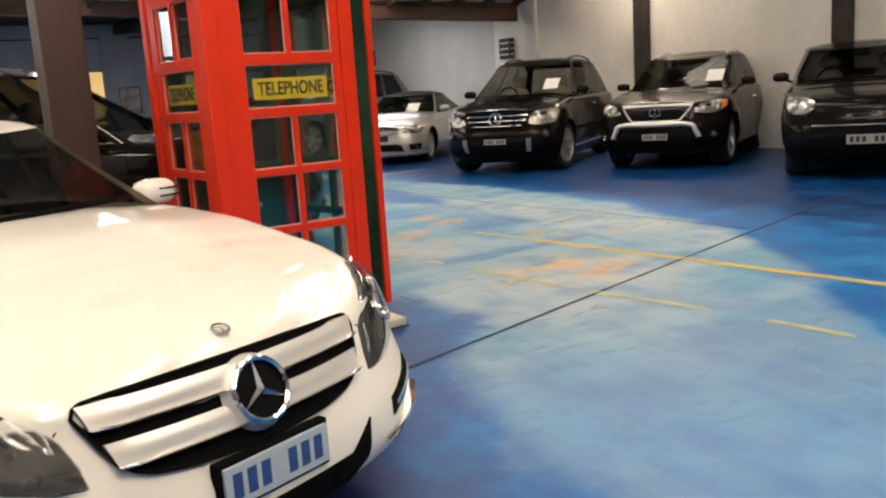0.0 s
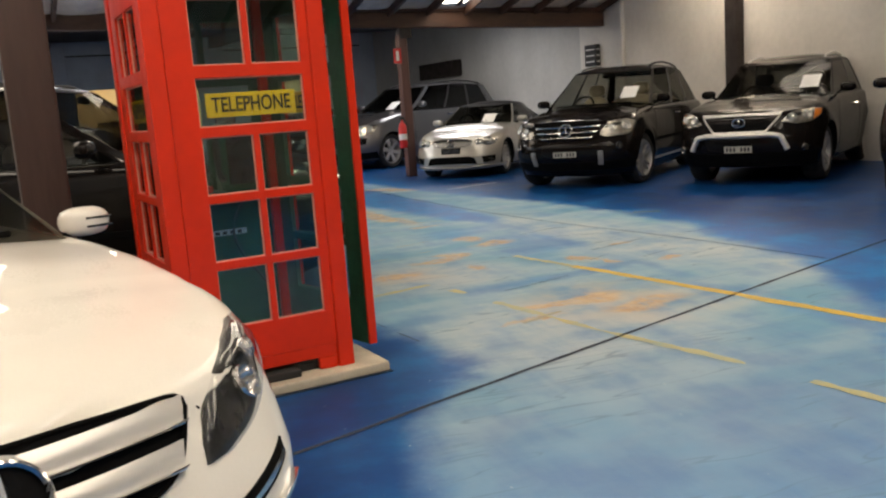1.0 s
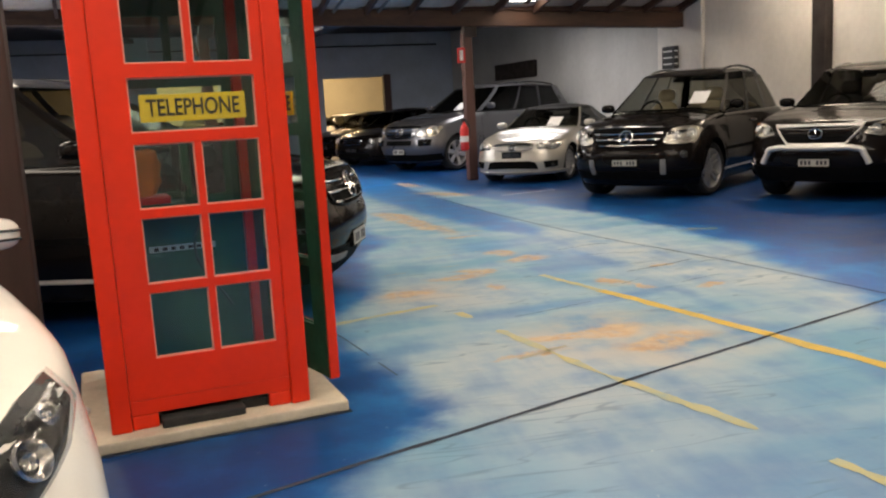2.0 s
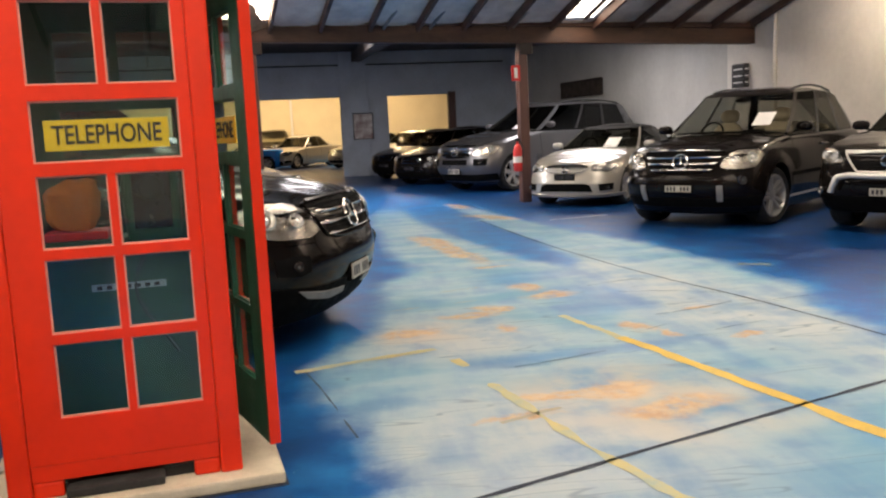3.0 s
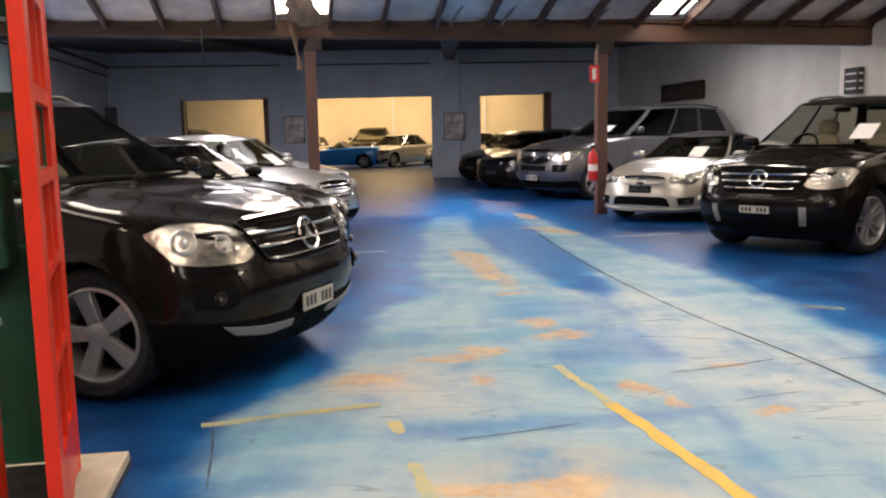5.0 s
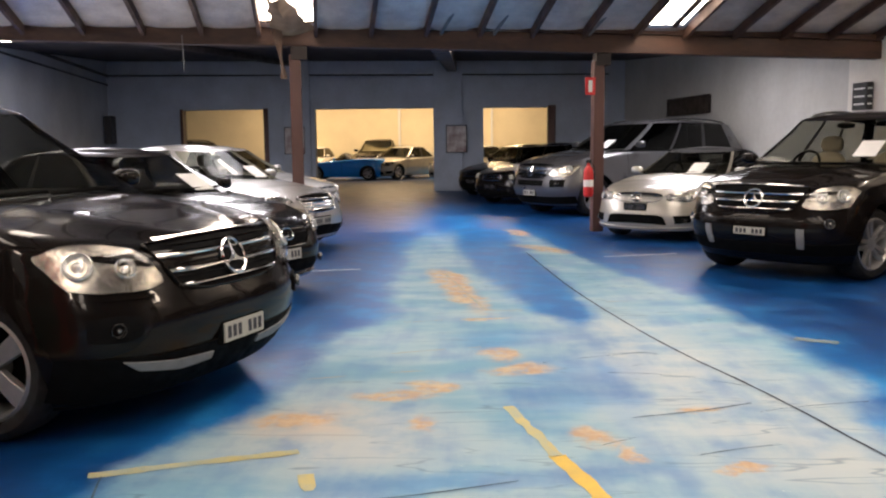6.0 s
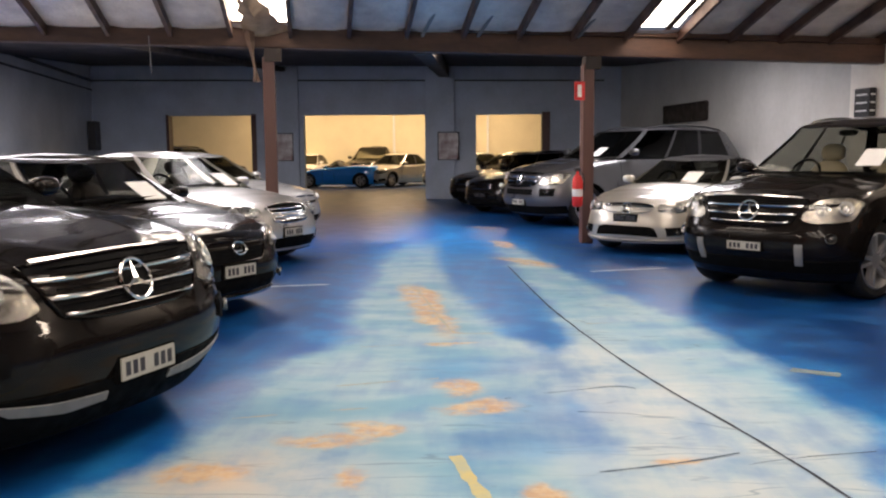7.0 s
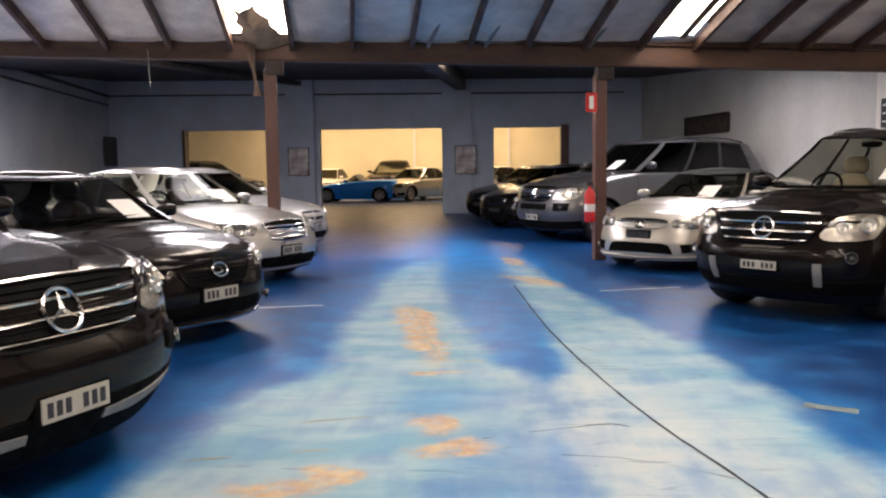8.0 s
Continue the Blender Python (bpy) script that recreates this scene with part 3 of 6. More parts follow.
bm = bmesh.new()
for x in rafter_x[:-1]:
    holes = sorted((b0, b1) for lx, b0, b1 in lights if abs(lx - x) < 0.1)
    at = 0.0
    for b0, b1 in holes + [(26.0, 26.0)]:
        for c0, c1 in ((at, min(b0, RIDGE)), (max(at, RIDGE), b0)):
            if c1 - c0 > 0.05:
                roof_bay(bm, x, x + 0.9, c0, c1)
        at = b1
setting("ceiling", bm, M["foil"], "crumpled silver foil lining between dark rafters", "ceiling", HALL)
outer = bmesh.new()
for b0, b1 in ((0, RIDGE), (RIDGE, 26)):
    z0, z1 = roof_z(b0) + 0.35, roof_z(b1) + 0.35
    outer.faces.new([outer.verts.new(p) for p in ((-16, -b0, z0), (9, -b0, z0), (9, -b1, z1), (-16, -b1, z1))])
setting("roof", outer, M["roof_dark"], "dark outer roof sheets over the hall", "roof", HALL)
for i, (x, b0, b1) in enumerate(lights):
    setting("skylight", roof_bay(bmesh.new(), x + 0.04, x + 0.86 if i else x + 0.6, b0, b1, 0.0, -0.02), M["day"], "bright translucent sheet between rafters, mostly added out of view", "skylight", HALL)
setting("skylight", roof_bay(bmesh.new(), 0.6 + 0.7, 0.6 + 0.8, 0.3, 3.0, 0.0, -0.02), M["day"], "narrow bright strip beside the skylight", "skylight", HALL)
setting("skylight_bar", roof_bay(bmesh.new(), 1.2, 1.3, 0.2, 3.1, 0.0, 0.01), M["timber"], "timber batten dividing the bright skylight", "batten", HALL)
for x in rafter_x:
    for s0, s1 in ((0, RIDGE), (RIDGE, 26)):
        bm = bmesh.new()
        z0, z1 = roof_z(s0), roof_z(s1)
        v = [bm.verts.new((x + dx, -b, z + dz)) for b, z in ((s0, z0), (s1, z1)) for dx, dz in ((-0.03, -0.16), (0.03, -0.16), (0.03, 0.02), (-0.03, 0.02))]
        for f in ((0, 1, 2, 3), (7, 6, 5, 4), (0, 4, 5, 1), (1, 5, 6, 2), (2, 6, 7, 3), (3, 7, 4, 0)):
            bm.faces.new([v[k] for k in f])
        setting("rafter", bm, M["timber"], "dark timber rafter under the roof", "rafter", HALL)
for x, b, w in ((-2.75, 0.05, 0.03), (-1.85, 0.0, 0.03), (-0.2, 0.0, 0.025)):
    bm = tube([(x, -b - 0.1, 3.36), (x + 0.12, -b - 0.7, 3.62)], w)
    setting("batten", bm, M["greyplastic"], "pale thin batten hanging under the roof", "batten", HALL)
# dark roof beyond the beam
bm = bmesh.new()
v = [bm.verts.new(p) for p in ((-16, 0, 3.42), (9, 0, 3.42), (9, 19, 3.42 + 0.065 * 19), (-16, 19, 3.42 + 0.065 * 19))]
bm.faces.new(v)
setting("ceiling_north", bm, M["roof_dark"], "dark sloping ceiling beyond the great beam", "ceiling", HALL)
# glowing sheets added out of view behind the beam, to brighten the far walls
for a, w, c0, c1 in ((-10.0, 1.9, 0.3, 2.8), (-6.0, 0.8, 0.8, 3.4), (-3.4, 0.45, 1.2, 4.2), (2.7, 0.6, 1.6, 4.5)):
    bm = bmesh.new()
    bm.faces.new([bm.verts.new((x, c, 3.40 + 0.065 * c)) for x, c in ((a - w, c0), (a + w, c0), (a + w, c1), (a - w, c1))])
    setting("skylight", bm, M["fill_north"], "added glowing sheet in the dark ceiling, out of view", "skylight", HALL)
for a in (8.0,):
    setting("ceiling_beam", box_bm(a - 0.1, a + 0.1, 0, 17, -0.3, -0.01), M["timber_black"], "dark beam under the sloping ceiling", "beam", HALL @ Matrix.Translation((0, 0, 3.42)) @ Matrix.Rotation(math.atan(0.065), 4, "X"))
BX = Matrix.Translation((0.75, 4.9, 3.42)) @ Matrix.Rotation(radians(0.4), 4, "Z") @ Matrix.Rotation(math.atan(0.062), 4, "X")
setting("ceiling_beam", box_bm(-0.16, 0.16, 0.3, 14.9, -0.34, -0.02, bevel=0.02), M["timber_black"], "dark beam running to the far wall pilaster", "beam", BX)
BX2 = Matrix.Translation((-4.7, 4.0, 3.42)) @ Matrix.Rotation(math.atan(0.062), 4, "X")
setting("ceiling_beam", box_bm(-0.1, 0.1, 0.3, 15.9, -0.16, -0.02, bevel=0.02), M["timber_black"], "dark beam running to the far wall pilaster", "beam", BX2)
# great beam, its flitch and posts
BEAM = HALL @ Matrix.Translation((0, 0, 0.05)) @ Matrix.Rotation(0.0155, 4, "Y")
setting("beam", box_bm(-12.6, 5.45, -0.12, 0.12, 3.02, 3.34, bevel=0.025), M["timber"], "long heavy brown timber beam across the hall", "beam", BEAM)
setting("beam_plate", box_bm(-12.6, 5.45, -0.17, 0.1, 3.345, 3.44, bevel=0.01), M["timber"], "dark timber plate on top of the beam", "beam", BEAM)
for a in (0.0, -5.15, -10.3):
    p = thing("post", "brown timber post carrying the roof beam", "post", HALL @ Matrix.Translation((a, 0, 0)), group="posts under the beam")
    part("shaft", box_bm(-0.095, 0.095, -0.09, 0.09, 0, 2.94 - 0.0155 * a, bevel=0.012), M["timber_post"], p)
    part("bracket", box_bm(-0.06, 0.2, -0.11, 0.11, 2.86 - 0.0155 * a, 3.068 - 0.0155 * a, bevel=0.012), M["timber_black"], p, "dark timber bracket")
p = thing("post", "thick dark brown post beside the telephone booth", "post", Matrix.Translation((-2.26, -6.45, 0)) @ Matrix.Rotation(radians(10), 4, "Z"), group="posts under the beam")
part("shaft", box_bm(-0.13, 0.13, -0.13, 0.13, 0, 5.8, bevel=0.015), M["timber_dark"], p)
# torn lining over the left light
bm = bmesh.new()
rows = []
for i in range(9):
    b = 0.08 + i * 0.16
    rows.append([bm.verts.new((-5.5 + 0.17 * j * (1 - 0.085 * i) + 0.09 * noise.noise(Vector((i * 1.3, j, 1))), -b, roof_z(b) - 0.09 - 0.13 * math.sin(j * 1.0) * (0.4 + 0.6 * abs(noise.noise(Vector((i * 0.7, j, 5))))))) for j in range(5)])
for r, s in zip(rows, rows[1:]):
    for j in range(4):
        bm.faces.new((r[j], r[j + 1], s[j + 1], s[j])).smooth = True
thing("torn_lining", "torn sagging roof lining hanging below the skylight", "roof lining", HALL, bm=bm, material=M["torn"])
bm = bmesh.new()
prev = None
for i in range(12):
    z = 3.6 - i * 0.09
    w = 0.05 + 0.03 * math.sin(i * 0.6)
    c = Vector((-5.45 + 0.012 * i + 0.02 * noise.noise(Vector((i * 0.5, 2, 2))), -0.3, z))
    row = [bm.verts.new(c + Vector(o)) for o in ((-w, 0, 0), (0, 0.03, 0), (w, 0, 0), (0, -0.03, 0))]
    if prev:
        for k in range(4):
            bm.faces.new((prev[k], prev[(k + 1) % 4], row[(k + 1) % 4], row[k])).smooth = True
    prev = row
thing("hanging_strip", "torn brown strip of lining hanging from the roof", "roof lining", HALL, bm=bm, material=M["strip"])
thing("hanging_wire", "thin wire hanging down from the beam", "wire", HALL, bm=tube([(-6.9, -0.2, 3.3), (-6.88, -0.2, 2.75)], 0.008), material=M["greyplastic"])


def fill_light(x, y, z, turn=0):
    """A hanging fluorescent light, added to brighten the hall: white tray with a glowing cover, long side along y."""
    t = thing("fill_light", "added fluorescent fill light under the roof, out of view", "ceiling light", HALL @ Matrix.Translation((x, y, z)) @ Matrix.Rotation(radians(turn), 4, "Z"), group="fluorescent lights")
    part("tray", box_bm(-0.16, 0.16, -0.75, 0.75, 0.0, 0.07, bevel=0.01), M["label_white"], t)
    part("cover", box_bm(-0.14, 0.14, -0.73, 0.73, -0.03, -0.002, bevel=0.008), M["tube"], t, "glowing cover")
    for dy in (-0.55, 0.55):
        part("hanger", tube([(0, dy, 0.06), (0, dy, 0.5)], 0.006, 5), M["greyplastic"], t)


# unseen lamps added to brighten walls, booth and white coupe
for x, y, z in ((-10.2, 0.95, 3.43), (-1.6, 1.0, 3.42), (4.4, -12.0, 5.6), (4.4, -4.0, 4.45), (-8.3, -18.6, 4.6), (-6.2, -18.4, 4.7), (-10.6, -13.6, 4.8)):
    fill_light(x, y, z)


# ---------------------------------------------------------------- cars
# A car's own axes: x ahead with the nose tip at 0, y to its left, z up.
def interp(pts, v):
    return float(np.interp(v, [p[0] for p in pts], [p[1] for p in pts]))


def to_s(q):
    """Nose perimeter: q is the share of the half width up to 1, then metres back along the flank; s runs 0 to 90 and on."""
    a = abs(q)
    s = 90 - math.degrees(math.acos(a ** (NOSE_N / 2))) if a <= 1 else 90 + (a - 1) * 100
    return math.copysign(s, q)


NOSE_N = 2.7


def flare(p, x, z):
    """How far the flank swells out round a wheel arch."""
    d = min(math.hypot(x - xw, z - p["rw"]) for xw in wheel_x(p))
    k = min(1.0, max(0.0, 1 - (d - p["rw"] - 0.05) / 0.17))
    return p.get("flare", 0.018) * k * k * (3 - 2 * k)


def setback(p, z, share):
    """How far the corner of the nose lies behind its middle, at height z."""
    return interp(p["sweep"], z) * share ** 2.4


def skin(p, s, z):
    w = p["W"] / 2 * interp(p["sec"], z)
    t = abs(s)
    if t <= 90:
        a = radians(90 - t)
        share = max(0.0, math.cos(a)) ** (2 / NOSE_N)
        y = w * share
        x = -p["Ln"] + p["Ln"] * max(0.0, math.sin(a)) ** (2 / NOSE_N) + interp(p["nose"], z) - setback(p, z, share)
    else:
        back = (t - 90) / 100
        y, x = w, -p["Ln"] - back + (interp(p["nose"], z) - setback(p, z, 1.0)) * max(0, 1 - back / 0.6)
        share = 1.0
    return Vector((x, math.copysign(y + flare(p, x, z) * share, s), z))


def skin_out(p, s, z, off):
    e = 0.5 if abs(s) < 89 else 1.0
    d1 = skin(p, s + e, z) - skin(p, s - e, z)
    d2 = skin(p, s, z + 0.01) - skin(p, s, z - 0.01)
    nrm = d1.cross(d2)
    nrm = nrm.normalized() if nrm.length > 1e-9 else Vector((1, 0, 0))
    return skin(p, s, z) + nrm * off


def resample(line, k):
    pts = [(to_s(q), z) for q, z in line]
    cum = [0.0]
    for (s0, z0), (s1, z1) in zip(pts, pts[1:]):
        cum.append(cum[-1] + math.hypot((s1 - s0) / 70, z1 - z0) + 1e-6)
    out = []
    for i in range(k + 1):
        d = cum[-1] * i / k
        out.append((float(np.interp(d, cum, [a for a, _ in pts])), float(np.interp(d, cum, [b for _, b in pts]))))
    return out


def patch(p, top, bot, off=0.004, nu=14, nv=5, thick=0.02, mirror=False, dome=0.0):
    """A panel that follows the nose between two lines of (q, z), standing off it, with a rim back to the skin."""
    if mirror:
        top, bot = [(-q, z) for q, z in top], [(-q, z) for q, z in bot]
    bm = bmesh.new()
    a, b = resample(top, nu), resample(bot, nu)
    rows = []
    for j in range(nv + 1):
        t = j / nv
        row = []
        for i in range(nu + 1):
            s, z = a[i][0] + (b[i][0] - a[i][0]) * t, a[i][1] + (b[i][1] - a[i][1]) * t
            d = dome * (1 - (2 * t - 1) ** 4) * (1 - (2 * i / nu - 1) ** 4)
            row.append(bm.verts.new(skin_out(p, s, z, off + d)))
        rows.append(row)
    for r, q in zip(rows, rows[1:]):
        for i in range(nu):
            bm.faces.new((r[i], r[i + 1], q[i + 1], q[i])).smooth = True
    if thick:
        rim = rows[0] + [r[-1] for r in rows[1:]] + rows[-1][-2::-1] + [r[0] for r in rows[-2:0:-1]]
        idx = [(0, i) for i in range(nu + 1)] + [(j, nu) for j in range(1, nv + 1)] + [(nv, i) for i in range(nu - 1, -1, -1)] + [(j, 0) for j in range(nv - 1, 0, -1)]
        inner = []
        for v, (j, i) in zip(rim, idx):
            t = j / nv
            s, z = a[i][0] + (b[i][0] - a[i][0]) * t, a[i][1] + (b[i][1] - a[i][1]) * t
            inner.append(bm.verts.new(skin_out(p, s, z, off - thick)))
        k = len(rim)
        for i in range(k):
            bm.faces.new((rim[i], rim[(i + 1) % k], inner[(i + 1) % k], inner[i]))
    return bm


def both(line):
    """A half line from the middle outwards, made whole across the nose."""
    return [(-q, z) for q, z in reversed(line) if q > 0] + [(q, z) for q, z in line]


def car_body(p):
    """The lower body: one closed shell from bumper to bumper, with wheel arches cut in."""
    L, zb, r = p["L"], p["zb"], p.get("r", 0.12)
    stations = [("n", s) for s in range(0, 90, 5)] + [("n", 90)]
    x = -p["Ln"] - 0.07
    while x > -L + p["Lt"] + 0.05:
        stations.append(("m", x))
        x -= 0.07
    stations += [("t", s) for s in (90, 80, 70, 60, 50, 38, 26, 13, 0)]
    bm = bmesh.new()
    cols = []
    for kind, v in stations:
        def at(z):
            if kind == "n":
                q = skin(p, v, z)
                return q.x, q.y
            w = p["W"] / 2 * interp(p["sec"], z)
            if kind == "m":
                fade = max(0, 1 - (-p["Ln"] - v) / 0.6)
                fade_t = max(0, 1 - (v - (-L + p["Lt"])) / 0.6)
                xm = v + (interp(p["nose"], z) - setback(p, z, 1.0)) * fade + interp(p["tail"], z) * fade_t
                return xm, w + flare(p, xm, z)
            a = radians(90 - v)
            return -L + p["Lt"] - p["Lt"] * max(0.0, math.sin(a)) ** (2 / NOSE_N) + interp(p["tail"], z), w * max(0.0, math.cos(a)) ** (2 / NOSE_N)
        x0 = at(0.6)[0] - (interp(p["nose"], 0.6) if kind == "n" else 0)
        zt = interp(p["top"], x0)
        pts = [(at(zb)[0], 0.0, zb)]
        for f in (0, 0.03, 0.08, 0.15, 0.22, 0.3, 0.38, 0.46, 0.54, 0.62, 0.7, 0.78, 0.85, 0.91, 0.96, 1.0):
            z = zb + (zt - r - zb) * f
            xx, yy = at(z)
            pts.append((xx, yy, z))
        xx, yy = at(zt - r)
        xt = at(zt)[0]
        rr = min(r * p.get("shoulder", 1.3), yy)
        for th in (18, 36, 54, 72, 90):
            c, sn = math.cos(radians(th)), math.sin(radians(th))
            pts.append((xx + (xt - xx) * (1 - c), yy - rr * (1 - c), zt - r + r * sn))
        for g in (0.88, 0.78, 0.7, 0.62, 0.54, 0.44, 0.3, 0.15, 0.0):
            yg = (yy - rr) * g
            fold = p.get("crease", 0.0) * (math.exp(-((g - 0.6) / 0.12) ** 2) + 0.45 * (1 if g < 0.6 else 0))
            pts.append((xt, yg, zt + (p.get("crown", 0.03) * (1 - g * g) + fold) * min(1, yy / 0.5)))
        cols.append(([bm.verts.new(q) for q in pts], [bm.verts.new((q[0], -q[1], q[2])) for q in pts]))
    for (a, b), (c, d) in zip(cols, cols[1:]):
        for i in range(len(a) - 1):
            bm.faces.new((a[i], a[i + 1], c[i + 1], c[i])).smooth = True
            bm.faces.new((d[i], d[i + 1], b[i + 1], b[i])).smooth = True
    bmesh.ops.remove_doubles(bm, verts=bm.verts[:], dist=2e-4)
    bmesh.ops.dissolve_degenerate(bm, edges=bm.edges[:], dist=1e-5)
    me = mesh_from("body", bm, [p["paint"], M["plastic"]])
    cut = bmesh.new()
    ra = p["rw"] + 0.055
    for xw in wheel_x(p):
        for sgn in (1, -1):
            y0, y1 = sorted((sgn * (p["W"] / 2 - 0.3), sgn * (p["W"] / 2 + 0.2)))
            ring = [(1e-5, y0), (ra, y0), (ra, y1), (1e-5, y1)]
            merge(cut, lathe(ring, 30), Matrix.Translation((xw, 0, p["rw"] * 0.98)))
    bmesh.ops.remove_doubles(cut, verts=cut.verts[:], dist=1e-4)
    body, tool = new("body", me), new("cutter", mesh_from("cutter", cut, M["plastic"]))
    md = body.modifiers.new("arches", "BOOLEAN")
    md.operation, md.object, md.solver = "DIFFERENCE", tool, "EXACT"
    done = bpy.data.meshes.new_from_object(body.evaluated_get(bpy.context.evaluated_depsgraph_get()))
    bpy.data.objects.remove(tool)
    body.modifiers.clear()
    body.data = done
    for f in done.polygons:
        c = f.center
        inside = any((c.x - xw) ** 2 + (c.z - p["rw"] * 0.98) ** 2 < (ra + 0.002) ** 2 for xw in wheel_x(p)) and c.z > zb + 0.01
        f.material_index = 1 if inside or c.z < zb + 0.012 else 0
    done.set_sharp_from_angle(angle=radians(35))
    return body


def wheel_x(p):
    return -p["over"], -p["over"] - p["wb"]


def islands(bm):
    """Each connected piece as a mesh of its own."""
    left, out = set(bm.faces), []
    while left:
        seed = left.pop()
        got, todo = [seed], [seed]
        while todo:
            for e in todo.pop().edges:
                for f in e.link_faces:
                    if f in left:
                        left.discard(f), got.append(f), todo.append(f)
        nb, vs = bmesh.new(), {}
        for f in got:
            for v in f.verts:
                if v not in vs:
                    vs[v] = nb.verts.new(v.co)
            nb.faces.new([vs[v] for v in f.verts]).smooth = True
        out.append(nb)
    bm.free()
    return out


def car_cabin(p, root):
    """The greenhouse: roof, pillars and panes from one set of stacked outlines."""
    c = p["cab"]
    zb, H = c["z"], p["H"]
    ks = [0, 0.045, 0.2, 0.4, 0.6, 0.78, 0.925, 0.96, 0.985, 1.0]
    side_f = c["side"]
    hw0, hw1 = p["W"] / 2 * c["w0"], p["W"] / 2 * c["w1"]
    bow, bowr = c.get("bow", 0.16), c.get("bowr", 0.12)

    def ring(k, inset=0.0):
        e = k if k <= 0.9 else 0.9 + (k - 0.9) * 0.8
        z = zb + (H - zb) * (k if k < 0.9 else 0.9 + 0.1 * math.sin((k - 0.9) / 0.1 * math.pi / 2)) * 0.985
        xf = c["x0"] + (c["x1"] - c["x0"]) * (e + 0.1 * e * (1 - e)) - (0.16 if k > 0.97 else 0.05 if k > 0.93 else 0)
        xr = c["x3"] + (c["x2"] - c["x3"]) * (e + 0.12 * e * (1 - e)) + (0.1 if k > 0.97 else 0.03 if k > 0.93 else 0)
        w = hw0 + (hw1 - hw0) * (e ** 1.25) - (0.09 if k > 0.97 else 0.03 if k > 0.93 else 0)
        pts = []
        for f in (0, 0.36, 0.68, 0.9, 0.965):
            pts.append((xf - bow * f ** 2.2, w * f * 0.985, z))
        xs0, xs1 = xf - bow - 0.05, xr + bowr + 0.06
        for f in side_f:
            taper = 1 - 0.05 * max(0, 1 - f / 0.25) ** 2 - c.get("taper", 0.07) * max(0, (f - 0.6) / 0.4) ** 2
            pts.append((xs0 + (xs1 - xs0) * f, w * taper, z))
        for f in (0.86, 0.7, 0.45, 0.22, 0):
            pts.append((xr + bowr * f ** 2.2, w * f, z))
        xm, half = (c["x1"] * 0.6 + c["x2"] * 0.4), abs(c["x1"] - c["x2"]) / 2
        droop = c.get("droop", 0.05)
        return [Vector((x, y, z - droop * k * k * min(1.6, abs(x - xm) / half) ** 2)) for x, y, z in pts]

    rings = [ring(k) for k in ks]
    nseg = len(rings[0]) - 1
    nside = len(side_f)
    kinds = []
    for i in range(nseg):
        if i < 3:
            kinds.append("windscreen")
        elif i < 5:
            kinds.append("pillar" if i == 4 else "windscreen")
        elif i < 4 + nside:
            kinds.append(c["kinds"][i - 5])
        elif i == 4 + nside:
            kinds.append("pillar")
        else:
            kinds.append("rear_window")
    groups = {}
    for j in range(len(ks) - 1):
        for i in range(nseg):
            kind = kinds[i]
            name = "roof" if j >= 6 else ("trim" if j == 0 else kind)
            for sgn in (1, -1):
                key = (name, sgn if name.startswith("side") else 0)
                g = groups.setdefault(key, bmesh.new())
                quad = [rings[j][i], rings[j][i + 1], rings[j + 1][i + 1], rings[j + 1][i]]
                quad = [Vector((q.x, q.y * sgn, q.z)) for q in quad]
                if (quad[0] - quad[1]).length < 1e-5 and (quad[2] - quad[3]).length < 1e-5:
                    continue
                g.faces.new([g.verts.new(q) for q in (quad if sgn > 0 else quad[::-1])]).smooth = True
    # roof skin
    g = groups[("roof", 0)]
    last = rings[-1]
    mid = sum((q.x for q in last)) / len(last)
    prev = last
    for m_, up in ((0.12, 0.012), (0.35, 0.028), (0.65, 0.04), (1.0, 0.045)):
        cur = [Vector((q.x + (mid - q.x) * m_ * (0.25 if m_ < 1 else 0.3), q.y * (1 - m_), q.z + up * p.get("roofcrown", 1.0))) for q in last]
        for i in range(nseg):
            for sgn in (1, -1):
                quad = [prev[i], prev[i + 1], cur[i + 1], cur[i]]
                quad = [Vector((q.x, q.y * sgn, q.z)) for q in quad]
                try:
                    g.faces.new([g.verts.new(q) for q in (quad if sgn > 0 else quad[::-1])]).smooth = True
                except ValueError:
                    pass
        prev = cur
    out = {}
    for (name, sgn), bm in groups.items():
        bmesh.ops.remove_doubles(bm, verts=bm.verts[:], dist=5e-4)
        bmesh.ops.dissolve_degenerate(bm, edges=bm.edges[:], dist=1e-4)
        glassy = name in ("windscreen", "rear_window") or name.startswith("side")
        material = (M[p.get("screen", "tint")] if name == "windscreen" or p.get("clear") else M[p.get("side_glass", "tint_dark")]) if glassy else M["plastic"] if name == "trim" else c.get("roof_paint", p["paint"]) if name == "roof" else c.get("pillar_paint", p["paint"])
        nice = {"trim": "window_trim", "pillar": "pillars"}.get(name, "side_window" if name.startswith("side") else name)
        for piece in islands(bm):
            mat = material
            if name == "pillar" and "pillar_back" in c and sum(v.co.x for v in piece.verts) / len(piece.verts) < c["x1"]:
                mat = c["pillar_back"]
            if name == "pillar" and p["L"] > 4 and c["x3"] + c.get("dark_to", 0.75) < sum(v.co.x for v in piece.verts) / len(piece.verts) < c["x1"] - 0.1:
                mat = M["box_black"]
            out[name] = part("pillar" if nice == "pillars" else nice, piece, mat, root)
    return out


